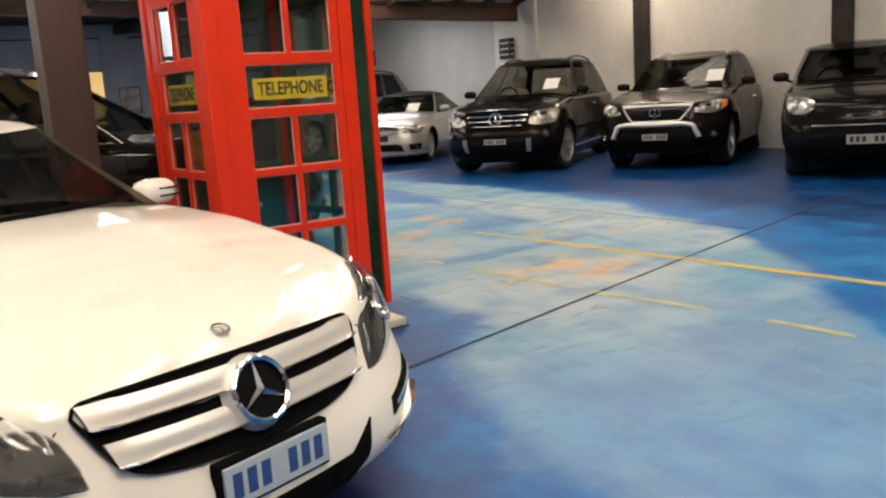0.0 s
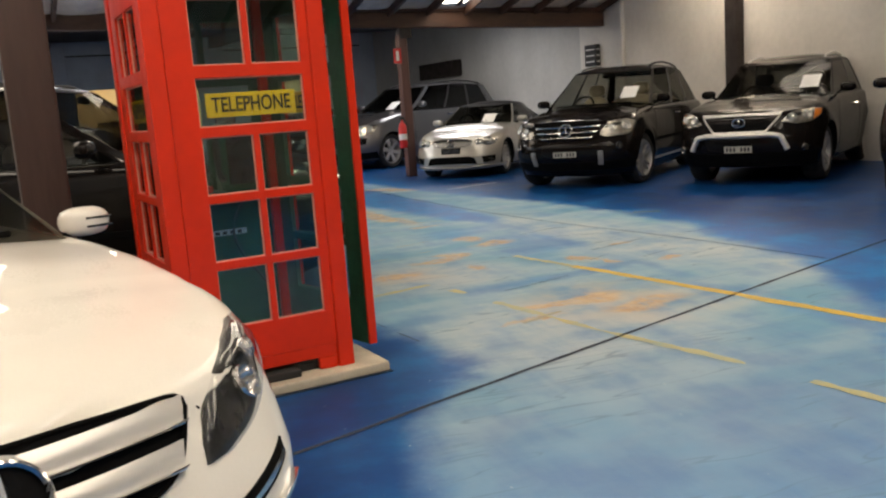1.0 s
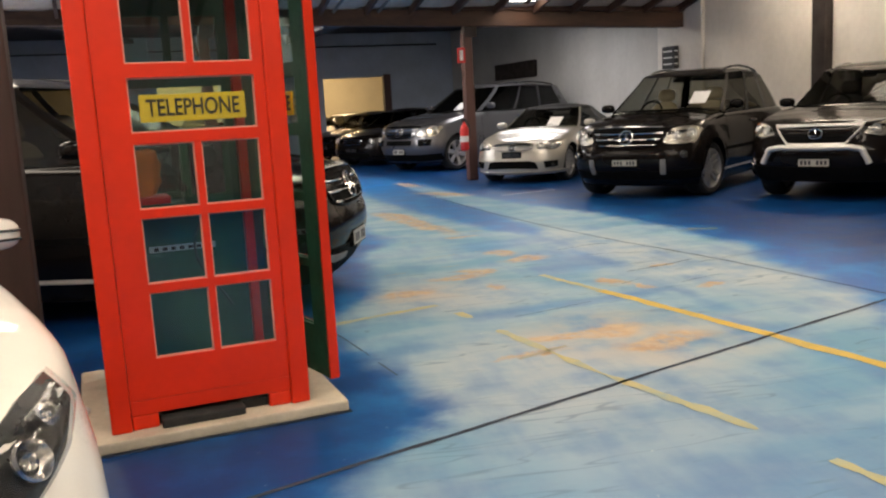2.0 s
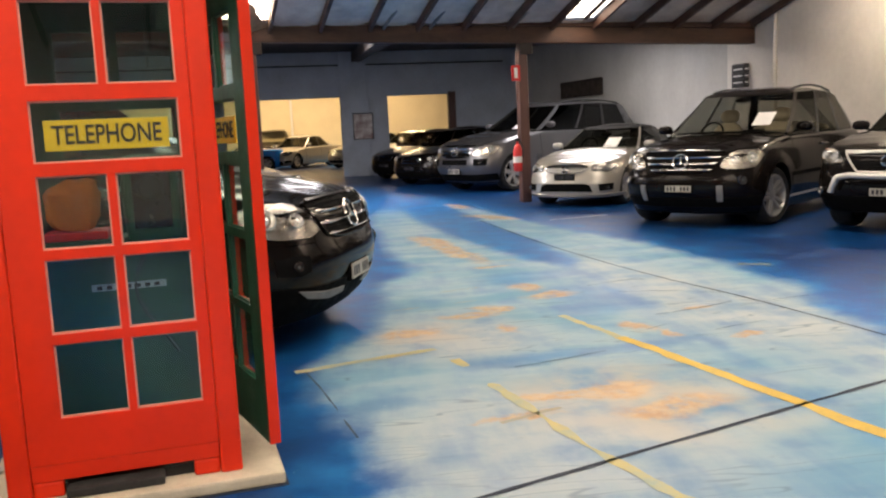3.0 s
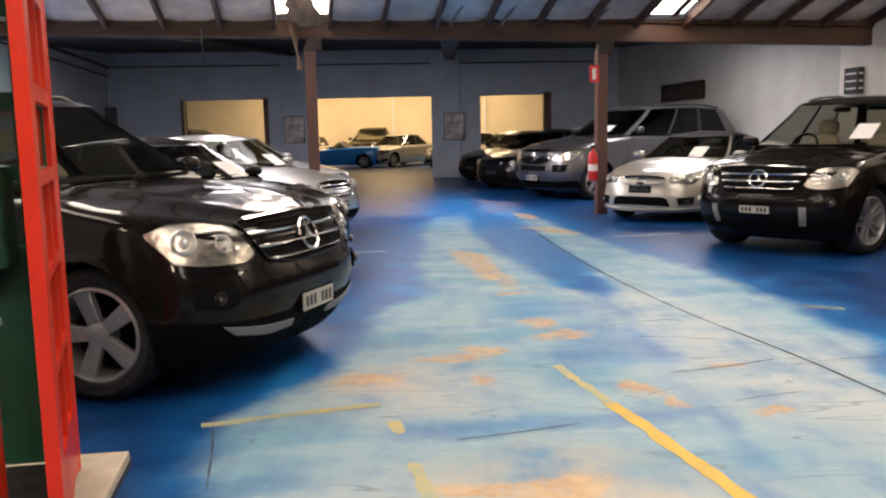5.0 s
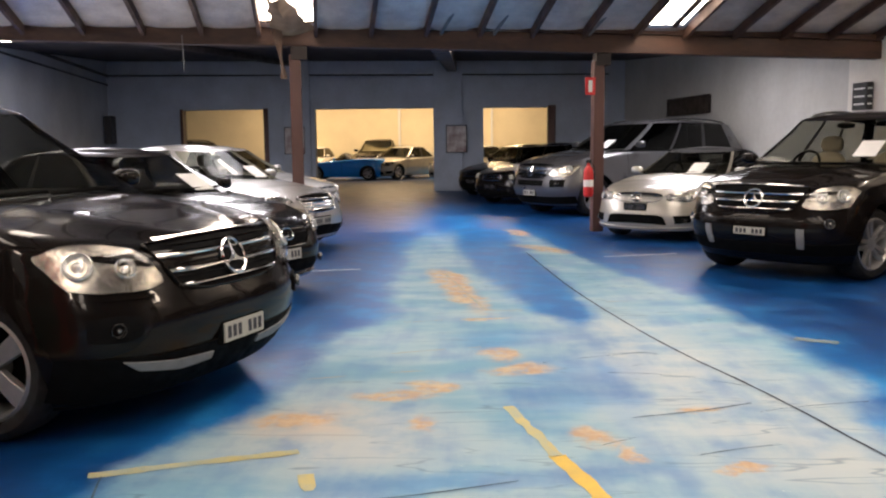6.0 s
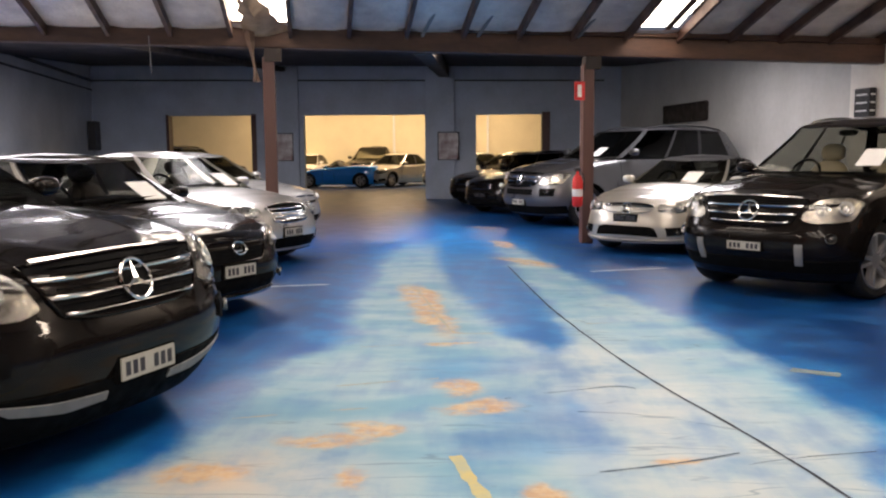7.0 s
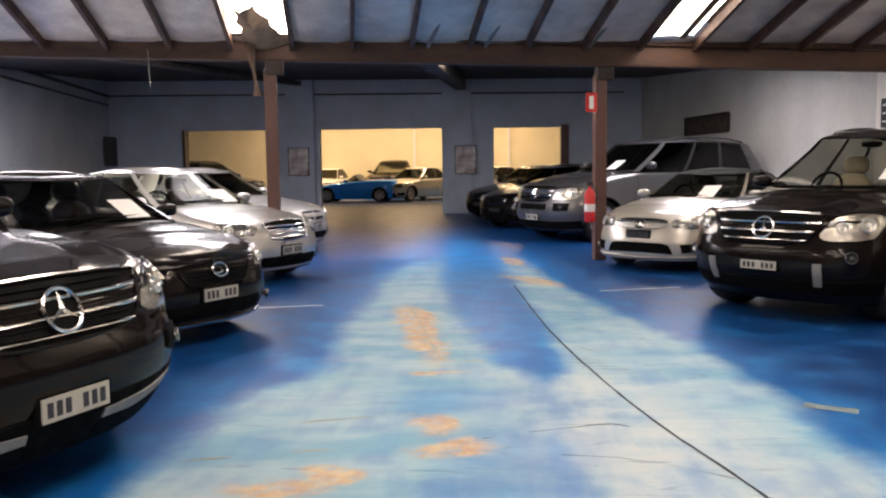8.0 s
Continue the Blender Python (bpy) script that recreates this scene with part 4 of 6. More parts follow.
def badge(kind, r):
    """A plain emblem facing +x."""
    bm = bmesh.new()
    if kind == "star":
        tube([(0, r * math.cos(2 * math.pi * i / 28), r * math.sin(2 * math.pi * i / 28)) for i in range(28)], r * 0.1, 6, bm, True)
        for k in range(3):
            a = math.pi / 2 + k * 2 * math.pi / 3
            d, e = Vector((0, math.cos(a), math.sin(a))), Vector((0, -math.sin(a), math.cos(a)))
            v = [bm.verts.new(q) for q in (d * r * 0.97, e * r * 0.15, -e * r * 0.15, Vector((r * 0.16, 0, 0)), d * r * 0.9 + Vector((-0.004, 0, 0)))]
            bm.faces.new((v[0], v[1], v[3])), bm.faces.new((v[0], v[3], v[2]))
            bm.faces.new((v[0], v[2], v[4])), bm.faces.new((v[0], v[4], v[1]))
    else:
        tube([(0, r * 1.35 * math.cos(2 * math.pi * i / 24), r * math.sin(2 * math.pi * i / 24)) for i in range(24)], r * 0.14, 6, bm, True)
        tube([(0, -r * 0.1, r * 0.75), (0, r * 0.3, -r * 0.45), (0, -r * 1.1, -r * 0.5)], r * 0.15, 6, bm)
    return bm


def add_wheel(root, p, x, sgn, turn=0.0):
    rw, tw = p["rw"], p.get("tw", 0.235)
    h = tw / 2
    rr = rw * p.get("rimshare", 0.7)
    prof = [(rr, -h * 0.8), (rr + 0.012, -h), (rw - 0.045, -h * 1.04), (rw - 0.012, -h * 0.86), (rw, -h * 0.6), (rw, h * 0.6), (rw - 0.012, h * 0.86), (rw - 0.045, h * 1.04), (rr + 0.012, h), (rr, h * 0.8)]
    m = Matrix.Translation((x, sgn * (p["W"] / 2 - h - 0.045), rw)) @ Matrix.Rotation(radians(turn), 4, "Z") @ (Matrix.Rotation(math.pi, 4, "Z") if sgn < 0 else Matrix())
    w = part("wheel", lathe(prof, 36), M["rubber"], root, "black tyre", m)
    rim = lathe([(rr + 0.004, h * 0.9), (rr - 0.012, h * 0.98), (rr - 0.03, h * 0.7), (rr - 0.035, -h * 0.7), (rr + 0.004, -h * 0.8)], 32)
    merge(rim, lathe([(1e-4, h * 0.82), (0.035, h * 0.82), (0.075, h * 0.7), (0.085, h * 0.3), (0.08, 0)], 20))
    ns = p.get("spokes", 5)
    for k in range(ns):
        b = bmesh.new()
        twin = p.get("twin", False)
        for o in ((-0.05, 0.05) if twin else (0,)):
            w0, w1 = (0.02, 0.018) if twin else (0.03 * 5 / ns + 0.008, 0.04 * 5 / ns + 0.014)
            v = [b.verts.new(q) for q in ((o * 0.4 - w0, h * 0.72, 0.05), (o * 0.4 + w0, h * 0.72, 0.05), (o + w1, h * 0.86, rr - 0.02), (o - w1, h * 0.86, rr - 0.02),
                                          (o * 0.4 - w0, h * 0.35, 0.05), (o * 0.4 + w0, h * 0.35, 0.05), (o + w1, h * 0.5, rr - 0.02), (o - w1, h * 0.5, rr - 0.02))]
            for f in ((0, 1, 2, 3), (7, 6, 5, 4), (0, 4, 5, 1), (1, 5, 6, 2), (3, 2, 6, 7), (0, 3, 7, 4)):
                b.faces.new([v[i] for i in f])
        bmesh.ops.bevel(b, geom=b.edges[:], offset=0.006, segments=1, affect="EDGES")
        merge(rim, b, Matrix.Rotation(2 * math.pi * k / ns + 0.3, 4, "Y"))
    part("rim", rim, M["alloy"], w, "silver alloy rim")
    part("brake_disc", lathe([(0.06, 0.0), (rr * 0.72, 0.0), (rr * 0.72, -0.03), (0.06, -0.03)], 24), M["plastic"], w)


def lamp_cup(r):
    """A round lamp facing +x: bright ring, bowl and bulb."""
    bm = lathe([(r, 0.0), (r * 1.06, 0.012), (r * 0.96, 0.02), (r * 0.88, 0.008), (r * 0.6, -0.02), (r * 0.25, -0.03), (1e-4, -0.03)], 22, "X")
    merge(bm, lathe([(r * 0.45, -0.02), (r * 0.42, 0.004), (r * 0.25, 0.018), (1e-4, 0.022)], 16, "X"))
    return bm


def put_on(p, q, z, off=0.0, flat=False):
    """A pose on the nose at (q, z): x points out of the skin."""
    s = to_s(q)
    o = skin_out(p, s, z, off)
    d = (skin_out(p, s, z, off + 0.05) - o).normalized()
    if flat:
        d = Vector((d.x, d.y, 0)).normalized()
    y = Vector((0, 0, 1)).cross(d).normalized()
    m = Matrix((d, y, d.cross(y))).transposed().to_4x4()
    m.translation = o
    return m


def egg(sx, sy, sz, bm=None, cut=-1.0):
    b = bmesh.new()
    bmesh.ops.create_uvsphere(b, u_segments=16, v_segments=10, radius=1)
    for v in b.verts:
        c = v.co
        k = 0.75
        c.x, c.y, c.z = (math.copysign(abs(t) ** k, t) * s for t, s in zip(c, (sx, sy, sz)))
        c.x = max(c.x, cut * sx)
    for f in b.faces:
        f.smooth = True
    return b


def make_car(p, label, m, scale=1.0, category="car"):
    root = thing("car", label, category, m @ Matrix.Scale(scale, 4), group="parked cars")
    body = car_body(p)
    body.parent = root
    car_cabin(p, root)
    for i, x in enumerate(wheel_x(p)):
        for sgn in (1, -1):
            add_wheel(root, p, x, sgn, p.get("steer", 0) if i == 0 else 0)
    # front lamps
    hl = p["hl"]
    for sgn in (1, -1):
        mir = sgn < 0
        hp = part("headlight", patch(p, hl["top"], hl["bot"], 0.006, 16, 6, 0.03, mir), hl.get("mat", M["reflector"]), root, hl.get("label", "clear headlight"))
        for q, z, r in hl["cups"]:
            part("lamp_bowl", lamp_cup(r), M[hl.get("bowl", "bulb")], hp, "", put_on(p, q * sgn, z, 0.018))
        if hl.get("amber"):
            t, b = hl["amber"]
            part("indicator", patch(p, t, b, 0.012, 8, 3, 0.01, mir), M["amber"], hp, "amber indicator")
        cover = part("lamp_cover", patch(p, hl["top"], hl["bot"], 0.022, 16, 6, 0.014, mir, hl.get("dome", 0.012)), M["lens"], hp)
        cover.visible_shadow = False
    # grille
    g = p["grille"]
    gr = part("grille", patch(p, both(g["top"]), both(g["bot"]), 0.005, 24, 6, 0.03), g.get("mat", M["void"]), root, g.get("label", "dark grille"))
    for z0, z1, q, off, mt in g["slats"]:
        part("slat", patch(p, both([(0, z1), (q, z1 + g.get("lift", 0))]), both([(0, z0), (q - 0.02, z0 + g.get("lift", 0))]), off, 22, 3, 0.02, dome=0.008), M[mt], gr)
    if g.get("rim"):
        t, b = g["rim_lines"] if "rim_lines" in g else (g["top"], g["bot"])
        line = both(t) + list(reversed(both(b)))
        part("grille_frame", tube([skin_out(p, s, z, 0.012) for s, z in resample(line + [line[0]], 70)[:-1]], g["rim"], 6, closed=True), M[g.get("rim_mat", "chrome")], gr)
    if g.get("mesh"):
        bm = bmesh.new()
        (qa, za), (qb, zb_) = g["top"][-1], g["bot"][-1]
        for k in range(g["mesh"]):
            z = zb_ + (za - zb_) * (k + 0.5) / g["mesh"]
            q = min(qa, qb)
            tube([skin_out(p, s, zz, 0.01) for s, zz in resample([(-q, z), (q, z)], 14)], 0.004, 4, bm)
        part("grille_mesh", bm, M["plastic"], gr)
    if g.get("badge"):
        kind, z, r = g["badge"]
        if g.get("disc"):
            part("badge_disc", lathe([(1e-4, 0.0), (r * 1.0, 0.0), (r * 1.0, -0.03)], 28, "X"), M["void"], gr, "black disc behind the emblem", put_on(p, 0, z, g["disc"]))
        if g.get("collar"):
            part("badge_collar", lathe([(r * 1.02, g["disc"] + 0.012), (r * 1.06, g["disc"] + 0.008), (r * 1.11, g["disc"] - 0.012), (r * 1.24, 0.016)], 36, "X"), M["satin"], gr, "silver collar round the emblem", put_on(p, 0, z, 0.0))
        part("emblem", badge(kind, r), M["chrome"], gr, "chrome emblem", put_on(p, 0, z, g.get("disc", 0.03) + 0.008))
    # plate
    pz, ph, pw = p["plate"]
    mp = put_on(p, 0, pz, 0.022, True)
    pl = part("number_plate", box_bm(-0.006, 0.004, -pw / 2, pw / 2, -ph / 2, ph / 2, bevel=0.002), p.get("plate_mat", M["plate"]), root, "number plate", mp)
    ch = pw / 8.6
    bar = mesh_from("plate_bar", box_bm(0.004, 0.0055, -ch * 0.36, ch * 0.36, -ph * 0.31, ph * 0.31), p.get("plate_ink", M["plate_ink"]))
    for i in range(7):
        if i != 3:
            pb = new("plate_bar", bar)
            pb.parent, pb.location = pl, (0, (i - 3) * ch * 1.12, 0)
    part("plate_holder", box_bm(-0.04, -0.007, -pw / 2 - 0.012, pw / 2 + 0.012, -ph / 2 - 0.012, ph / 2 + 0.012, bevel=0.004), M["plastic"], root, "", mp)
    # bumper panels, lamps, strips: (name, top, bottom, stand-off, material, both sides, label)
    for name, top, bot, off, mt, pair, lab in p.get("panels", ()):
        if pair:
            for mir in (False, True):
                part(name, patch(p, top, bot, off, 12, 4, 0.03, mir), M[mt], root, lab)
        else:
            part(name, patch(p, both(top), both(bot), off, 26, 4, 0.03), M[mt], root, lab)
    for q, z, r in p.get("fogs", ()):
        for sgn in (1, -1):
            part("fog_lamp", lamp_cup(r), M["smoked_lamp"], root, "round fog lamp", put_on(p, q * sgn, z, 0.02))
    if p.get("hood_badge"):
        x, r = p["hood_badge"]
        zt = interp(p["top"], x)
        z = zt + p.get("crown", 0.03) + 0.001
        slope = (interp(p["top"], x + 0.05) - interp(p["top"], x - 0.05)) / 0.1
        em = part("bonnet_emblem", lathe([(1e-4, 0.003), (r * 0.7, 0.003), (r * 0.72, 0)], 24, "Z"), M["satin"], root, "small round emblem", Matrix.Translation((x + interp(p["nose"], zt), 0, z)) @ Matrix.Rotation(-math.atan(slope) * 0.7, 4, "Y"))
        part("emblem_ring", tube([(r * 0.86 * math.cos(2 * math.pi * i / 24), r * 0.86 * math.sin(2 * math.pi * i / 24), 0.003) for i in range(24)], r * 0.13, 6, closed=True), M["chrome"], em)
        part("emblem_star", tube([(r * 0.6, 0, 0.004), (0, 0, 0.006), (-r * 0.4, r * 0.5, 0.004), (0, 0, 0.006), (-r * 0.4, -r * 0.5, 0.004)], r * 0.07, 4), M["greyplastic"], em)
    # shut lines
    for line in p.get("lines", ()):
        for mir in (1, -1):
            part("shut_line", tube([skin_out(p, s, z, 0.001) for s, z in resample([(q * mir, z) for q, z in line], 12)], 0.0035, 4), M["void"], root)
    # mirrors
    c = p["cab"]
    for sgn in (1, -1):
        mx, mz = c["x0"] - p.get("mirror_back", 0.42), c["z"] + p.get("mirror_up", 0.1)
        y = p["W"] / 2 * interp(p["sec"], c["z"])
        mm = Matrix.Translation((mx, sgn * (y + p.get("mirror_out", 0.085)), mz)) @ Matrix.Scale(p.get("mirror_size", 0.85), 4)
        mo = part("mirror", egg(0.085, 0.125, 0.075, cut=-0.5), p.get("mirror_paint", p["paint"]), root, "door mirror", mm)
        part("mirror_glass", box_bm(-0.046, -0.042, -0.1, 0.1, -0.055, 0.055, bevel=0.002), M["chrome"], mo)
        part("mirror_arm", tube([(0.01, -sgn * 0.08, -0.05), (0.02, -sgn * 0.17, -0.09)], 0.022, 6), M["plastic"], mo)
        if p.get("mirror_lamp"):
            for dz in (-0.03, 0.012):
                part("indicator", box_bm(0.05, 0.084, -0.02 if sgn > 0 else -0.115, 0.115 if sgn > 0 else 0.02, dz, dz + 0.012, bevel=0.004), M["darklamp"], mo, "dark indicator strip")
    # wipers
    for y0, y1 in ((-0.05, 0.62), (-0.62, -0.02)):
        x0, z0 = c["x0"], c["z"]
        k = (p["H"] - z0) / (c["x0"] - c["x1"])
        part("wiper", tube([(x0 - 0.1, y0, z0 + 0.1 * k + 0.02), (x0 - 0.17, y1 * 0.95, z0 + 0.1 * k + 0.03)], 0.012, 5), M["plastic"], root)
    # roof rails
    if p.get("rails"):
        for sgn in (1, -1):
            y = p["W"] / 2 * c["w1"] - 0.1
            xa, xb = c["x1"] - 0.12, c["x2"] + 0.12
            h = p["H"] + 0.012
            part("roof_rail", tube([(xa, sgn * y, h - 0.1), (xa - 0.14, sgn * y, h - 0.03), (xa - 0.5, sgn * y, h + 0.012), ((xa + xb) / 2, sgn * y, h + 0.026), (xb + 0.5, sgn * y, h), (xb + 0.14, sgn * y, h - 0.05), (xb, sgn * y, h - 0.12)], 0.018, 6), M[p["rails"]], root)
    # flank strips and handles
    for sgn in (1, -1):
        for z, h, mt in p.get("strips", ()):
            bm = bmesh.new()
            y = p["W"] / 2 * interp(p["sec"], z)
            box_bm(-p["over"] - p["wb"] + p["rw"] + 0.1, -p["over"] - p["rw"] - 0.1, sgn * y - 0.012, sgn * y + 0.012, z - h / 2, z + h / 2, bm, 0.004)
            part("side_strip", bm, M[mt], root)
        for f in (0.42, 0.86):
            x = c["x0"] + (c["x3"] - c["x0"]) * f
            z = c["z"] - 0.12
            y = sgn * p["W"] / 2 * interp(p["sec"], z)
            part("door_handle", tube([(x + 0.1, y, z), (x + 0.08, y + sgn * 0.035, z), (x - 0.08, y + sgn * 0.035, z), (x - 0.1, y, z)], 0.013, 6), p.get("handle_mat", p["paint"]), root)
        for x in [c["x0"] - 0.25, c["x0"] + (c["x3"] - c["x0"]) * 0.47]:
            pts = []
            for i in range(9):
                z = p["zb"] + 0.12 + (c["z"] - p["zb"] - 0.15) * i / 8
                pts.append((x - (0.02 * i if x < -2 else 0), sgn * (p["W"] / 2 * interp(p["sec"], z) - 0.001), z))
            part("door_gap", tube(pts, 0.004, 4), M["plastic"], root)
    # cabin fittings
    if p.get("seats"):
        mt = M[p["seats"]]
        for y in (-0.38, 0.38):
            xs = (c["x0"] + c["x1"]) / 2 - 0.75
            st = part("front_seat", egg(0.1, 0.24, 0.32), mt, root, "", Matrix.Translation((xs, y, c["z"] - 0.1)) @ Matrix.Rotation(radians(-14), 4, "Y"))
            part("headrest", egg(0.06, 0.14, 0.1), mt, st, "", Matrix.Translation((-0.02, 0, 0.42)))
        part("rear_seat", egg(0.12, 0.66, 0.24), mt, root, "", Matrix.Translation(((c["x1"] + c["x3"]) / 2 - 0.55, 0, c["z"] - 0.05)))
        xs = c["x0"] - 0.55
        part("steering_wheel", tube([(0.02 * math.cos(a), 0.18 * math.cos(a), 0.18 * math.sin(a)) for a in [2 * math.pi * i / 20 for i in range(20)]], 0.016, 6, closed=True), M["plastic"], root, "", Matrix.Translation((xs - 0.15, -0.38, c["z"] + 0.06)) @ Matrix.Rotation(radians(-24), 4, "Y"))
        part("dashboard", egg(0.3, p["W"] / 2 * c["w0"] - 0.1, 0.1), M["plastic"], root, "", Matrix.Translation((xs + 0.05, 0, c["z"] + 0.0)))
        part("inner_mirror", egg(0.02, 0.11, 0.035), M["plastic"], root, "", Matrix.Translation((c["x1"] + 0.1, 0, p["H"] - 0.16)))
    return root


SEDAN = dict(L=4.6, W=1.78, H=1.43, wb=2.76, over=0.8, zb=0.17, rw=0.325, Ln=0.62, Lt=0.5, r=0.11, crown=0.035, sweep=[(0.4, 0.0), (0.62, 0.06), (0.8, 0.1)],
             nose=[(0.17, -0.1), (0.3, -0.02), (0.45, 0), (0.6, -0.02), (0.72, -0.07), (0.82, -0.16)],
             tail=[(0.17, 0.15), (0.4, 0.0), (0.75, 0.02), (1.0, 0.12)],
             top=[(-4.6, 0.86), (-4.45, 0.98), (-3.7, 1.0), (-1.75, 0.97), (-1.45, 0.96), (-1.0, 0.92), (-0.5, 0.85), (-0.2, 0.78), (-0.06, 0.73), (0, 0.69)],
             sec=[(0.17, 0.93), (0.32, 0.98), (0.55, 1.0), (0.75, 0.99), (0.9, 0.965), (1.0, 0.93)],
             cab=dict(x0=-1.2, x1=-2.0, x2=-3.25, x3=-4.0, z=0.94, w0=0.92, w1=0.68, side=[0, 0.028, 0.47, 0.51, 0.86, 0.92, 1.0], kinds=["pillar", "side_a", "pillar", "side_b", "pillar", "pillar"]),
             plate=(0.42, 0.105, 0.372), mirror_back=0.45, rimshare=0.7)
SUV = dict(L=4.78, W=1.91, H=1.78, wb=2.915, over=0.87, zb=0.27, rw=0.375, Ln=0.6, Lt=0.45, r=0.12, crown=0.03, tw=0.26, sweep=[(0.5, 0.0), (0.72, 0.03), (1.0, 0.08)],
           nose=[(0.18, -0.2), (0.24, -0.12), (0.33, -0.06), (0.42, -0.015), (0.5, 0.015), (0.62, 0.02), (0.68, 0.005), (0.72, -0.015), (0.85, -0.05), (0.95, -0.1), (1.02, -0.16)],
           tail=[(0.25, 0.15), (0.5, 0.0), (0.9, 0.02), (1.15, 0.08)],
           top=[(-4.78, 1.05), (-4.65, 1.15), (-3, 1.16), (-1.75, 1.14), (-1.4, 1.14), (-0.9, 1.11), (-0.45, 1.06), (-0.18, 1.01), (-0.05, 0.96), (0, 0.92)],
           sec=[(0.25, 0.93), (0.45, 0.985), (0.7, 1.0), (0.95, 0.985), (1.16, 0.95), (1.26, 0.92)],
           cab=dict(x0=-1.15, x1=-2.15, x2=-4.25, x3=-4.68, z=1.1, w0=0.92, w1=0.7, side=[0, 0.025, 0.36, 0.395, 0.67, 0.7, 0.95, 1.0], kinds=["pillar", "side_a", "pillar", "side_b", "pillar", "side_c", "pillar"], taper=0.07, droop=0.075),
           plate=(0.465, 0.105, 0.372), mirror_back=0.5, mirror_up=0.14, rails="box_black", rimshare=0.72)


def spec(base, **k):
    p = dict(base)
    if "cab" in k:
        k["cab"] = {**base["cab"], **k["cab"]}
    p.update(k)
    return p


def pose_car(x, y, heading):
    """Nose tip on the floor plan and heading in degrees from +x."""
    return Matrix.Translation((x, y, 0)) @ Matrix.Rotation(radians(heading), 4, "Z")


LENS_SUV = dict(top=[(0.535, 0.81), (0.58, 0.9), (0.64, 0.955), (0.75, 0.985), (0.87, 0.985), (0.955, 0.94)], bot=[(0.535, 0.785), (0.6, 0.757), (0.7, 0.755), (0.82, 0.76), (0.915, 0.782), (0.955, 0.91)], cups=[(0.7, 0.86, 0.05), (0.86, 0.885, 0.066)], bowl="bulb")
ml = spec(SUV, zb=0.185, crease=0.014, paint=M["black"], hl=LENS_SUV, seats="seat_beige", clear=True, spokes=5, handle_mat=M["chrome"],
          grille=dict(top=[(0, 0.985), (0.3, 0.98), (0.57, 0.965)], bot=[(0, 0.715), (0.25, 0.72), (0.44, 0.75)], lift=0.0, badge=("star", 0.85, 0.098), disc=0.012, rim=0.008, rim_mat="black",
                      slats=[(0.892, 0.91, 0.53, 0.016, "chrome"), (0.818, 0.836, 0.49, 0.016, "chrome"), (0.742, 0.758, 0.45, 0.016, "chrome")], mesh=7),
          strips=[(0.62, 0.05, "plastic"), (0.33, 0.03, "satin")],
          panels=[("bumper_lower", [(0, 0.43), (0.6, 0.43), (0.9, 0.46), (0.972, 0.47)], [(0, 0.2), (0.6, 0.2), (0.9, 0.22), (0.972, 0.24)], 0.008, "plastic", False, "matt black lower bumper"),
                  ("skid_plate", [(0.22, 0.37), (0.5, 0.385), (0.78, 0.43)], [(0.22, 0.33), (0.45, 0.325), (0.7, 0.37)], 0.016, "greyplastic", True, "grey skid plate"),
                  ("bumper_line", [(0.6, 0.735), (0.8, 0.742), (0.95, 0.75)], [(0.6, 0.715), (0.8, 0.722), (0.95, 0.735)], 0.014, "black", True, "glossy bumper ledge under the headlight"),
                  ("fog_recess", [(0.7, 0.64), (0.78, 0.655), (0.9, 0.645)], [(0.7, 0.55), (0.78, 0.525), (0.9, 0.54)], 0.014, "void", True, "dark lamp recess"),
                  # chrome strip stands in for the skylight's highlight on the bonnet edge
                  ("edge_highlight", [(0, 1.0), (0.5, 0.99)], [(0, 0.985), (0.49, 0.975)], 0.01, "chrome", False, "chrome strip in place of the bonnet edge highlight")],
          fogs=[(0.8, 0.59, 0.034)])
ml_left = make_car(spec(ml, W=2.02, steer=8, clear=False), "black four-wheel drive with silver slatted grille", pose_car(-0.11, -4.68, -19), 1.05)
ml_right = make_car(spec(ml, steer=-10, spokes=5, twin=True, clear=False, side_glass="tint_mid", plate=(0.52, 0.078, 0.35),
                         panels=[("bumper_lower", [(0, 0.4), (0.6, 0.4), (0.972, 0.42)], [(0, 0.285), (0.6, 0.285), (0.972, 0.3)], 0.01, "plastic", False, "black lower bumper"),
                                 ("bumper_pad", [(0.51, 0.56), (0.585, 0.56)], [(0.51, 0.36), (0.585, 0.36)], 0.014, "greyplastic", True, "grey upright bumper pad"),
                                 # bright strip imitating the reflection along the bonnet's front
                                 ("edge_highlight", [(0, 1.0), (0.5, 0.99)], [(0, 0.98), (0.49, 0.97)], 0.01, "chrome", False, "chrome strip in place of the bonnet edge highlight")],
                         fogs=[(0.8, 0.62, 0.05)]), "black four-wheel drive with price card in windscreen", pose_car(4.34, 0.02, 222), 1.06)
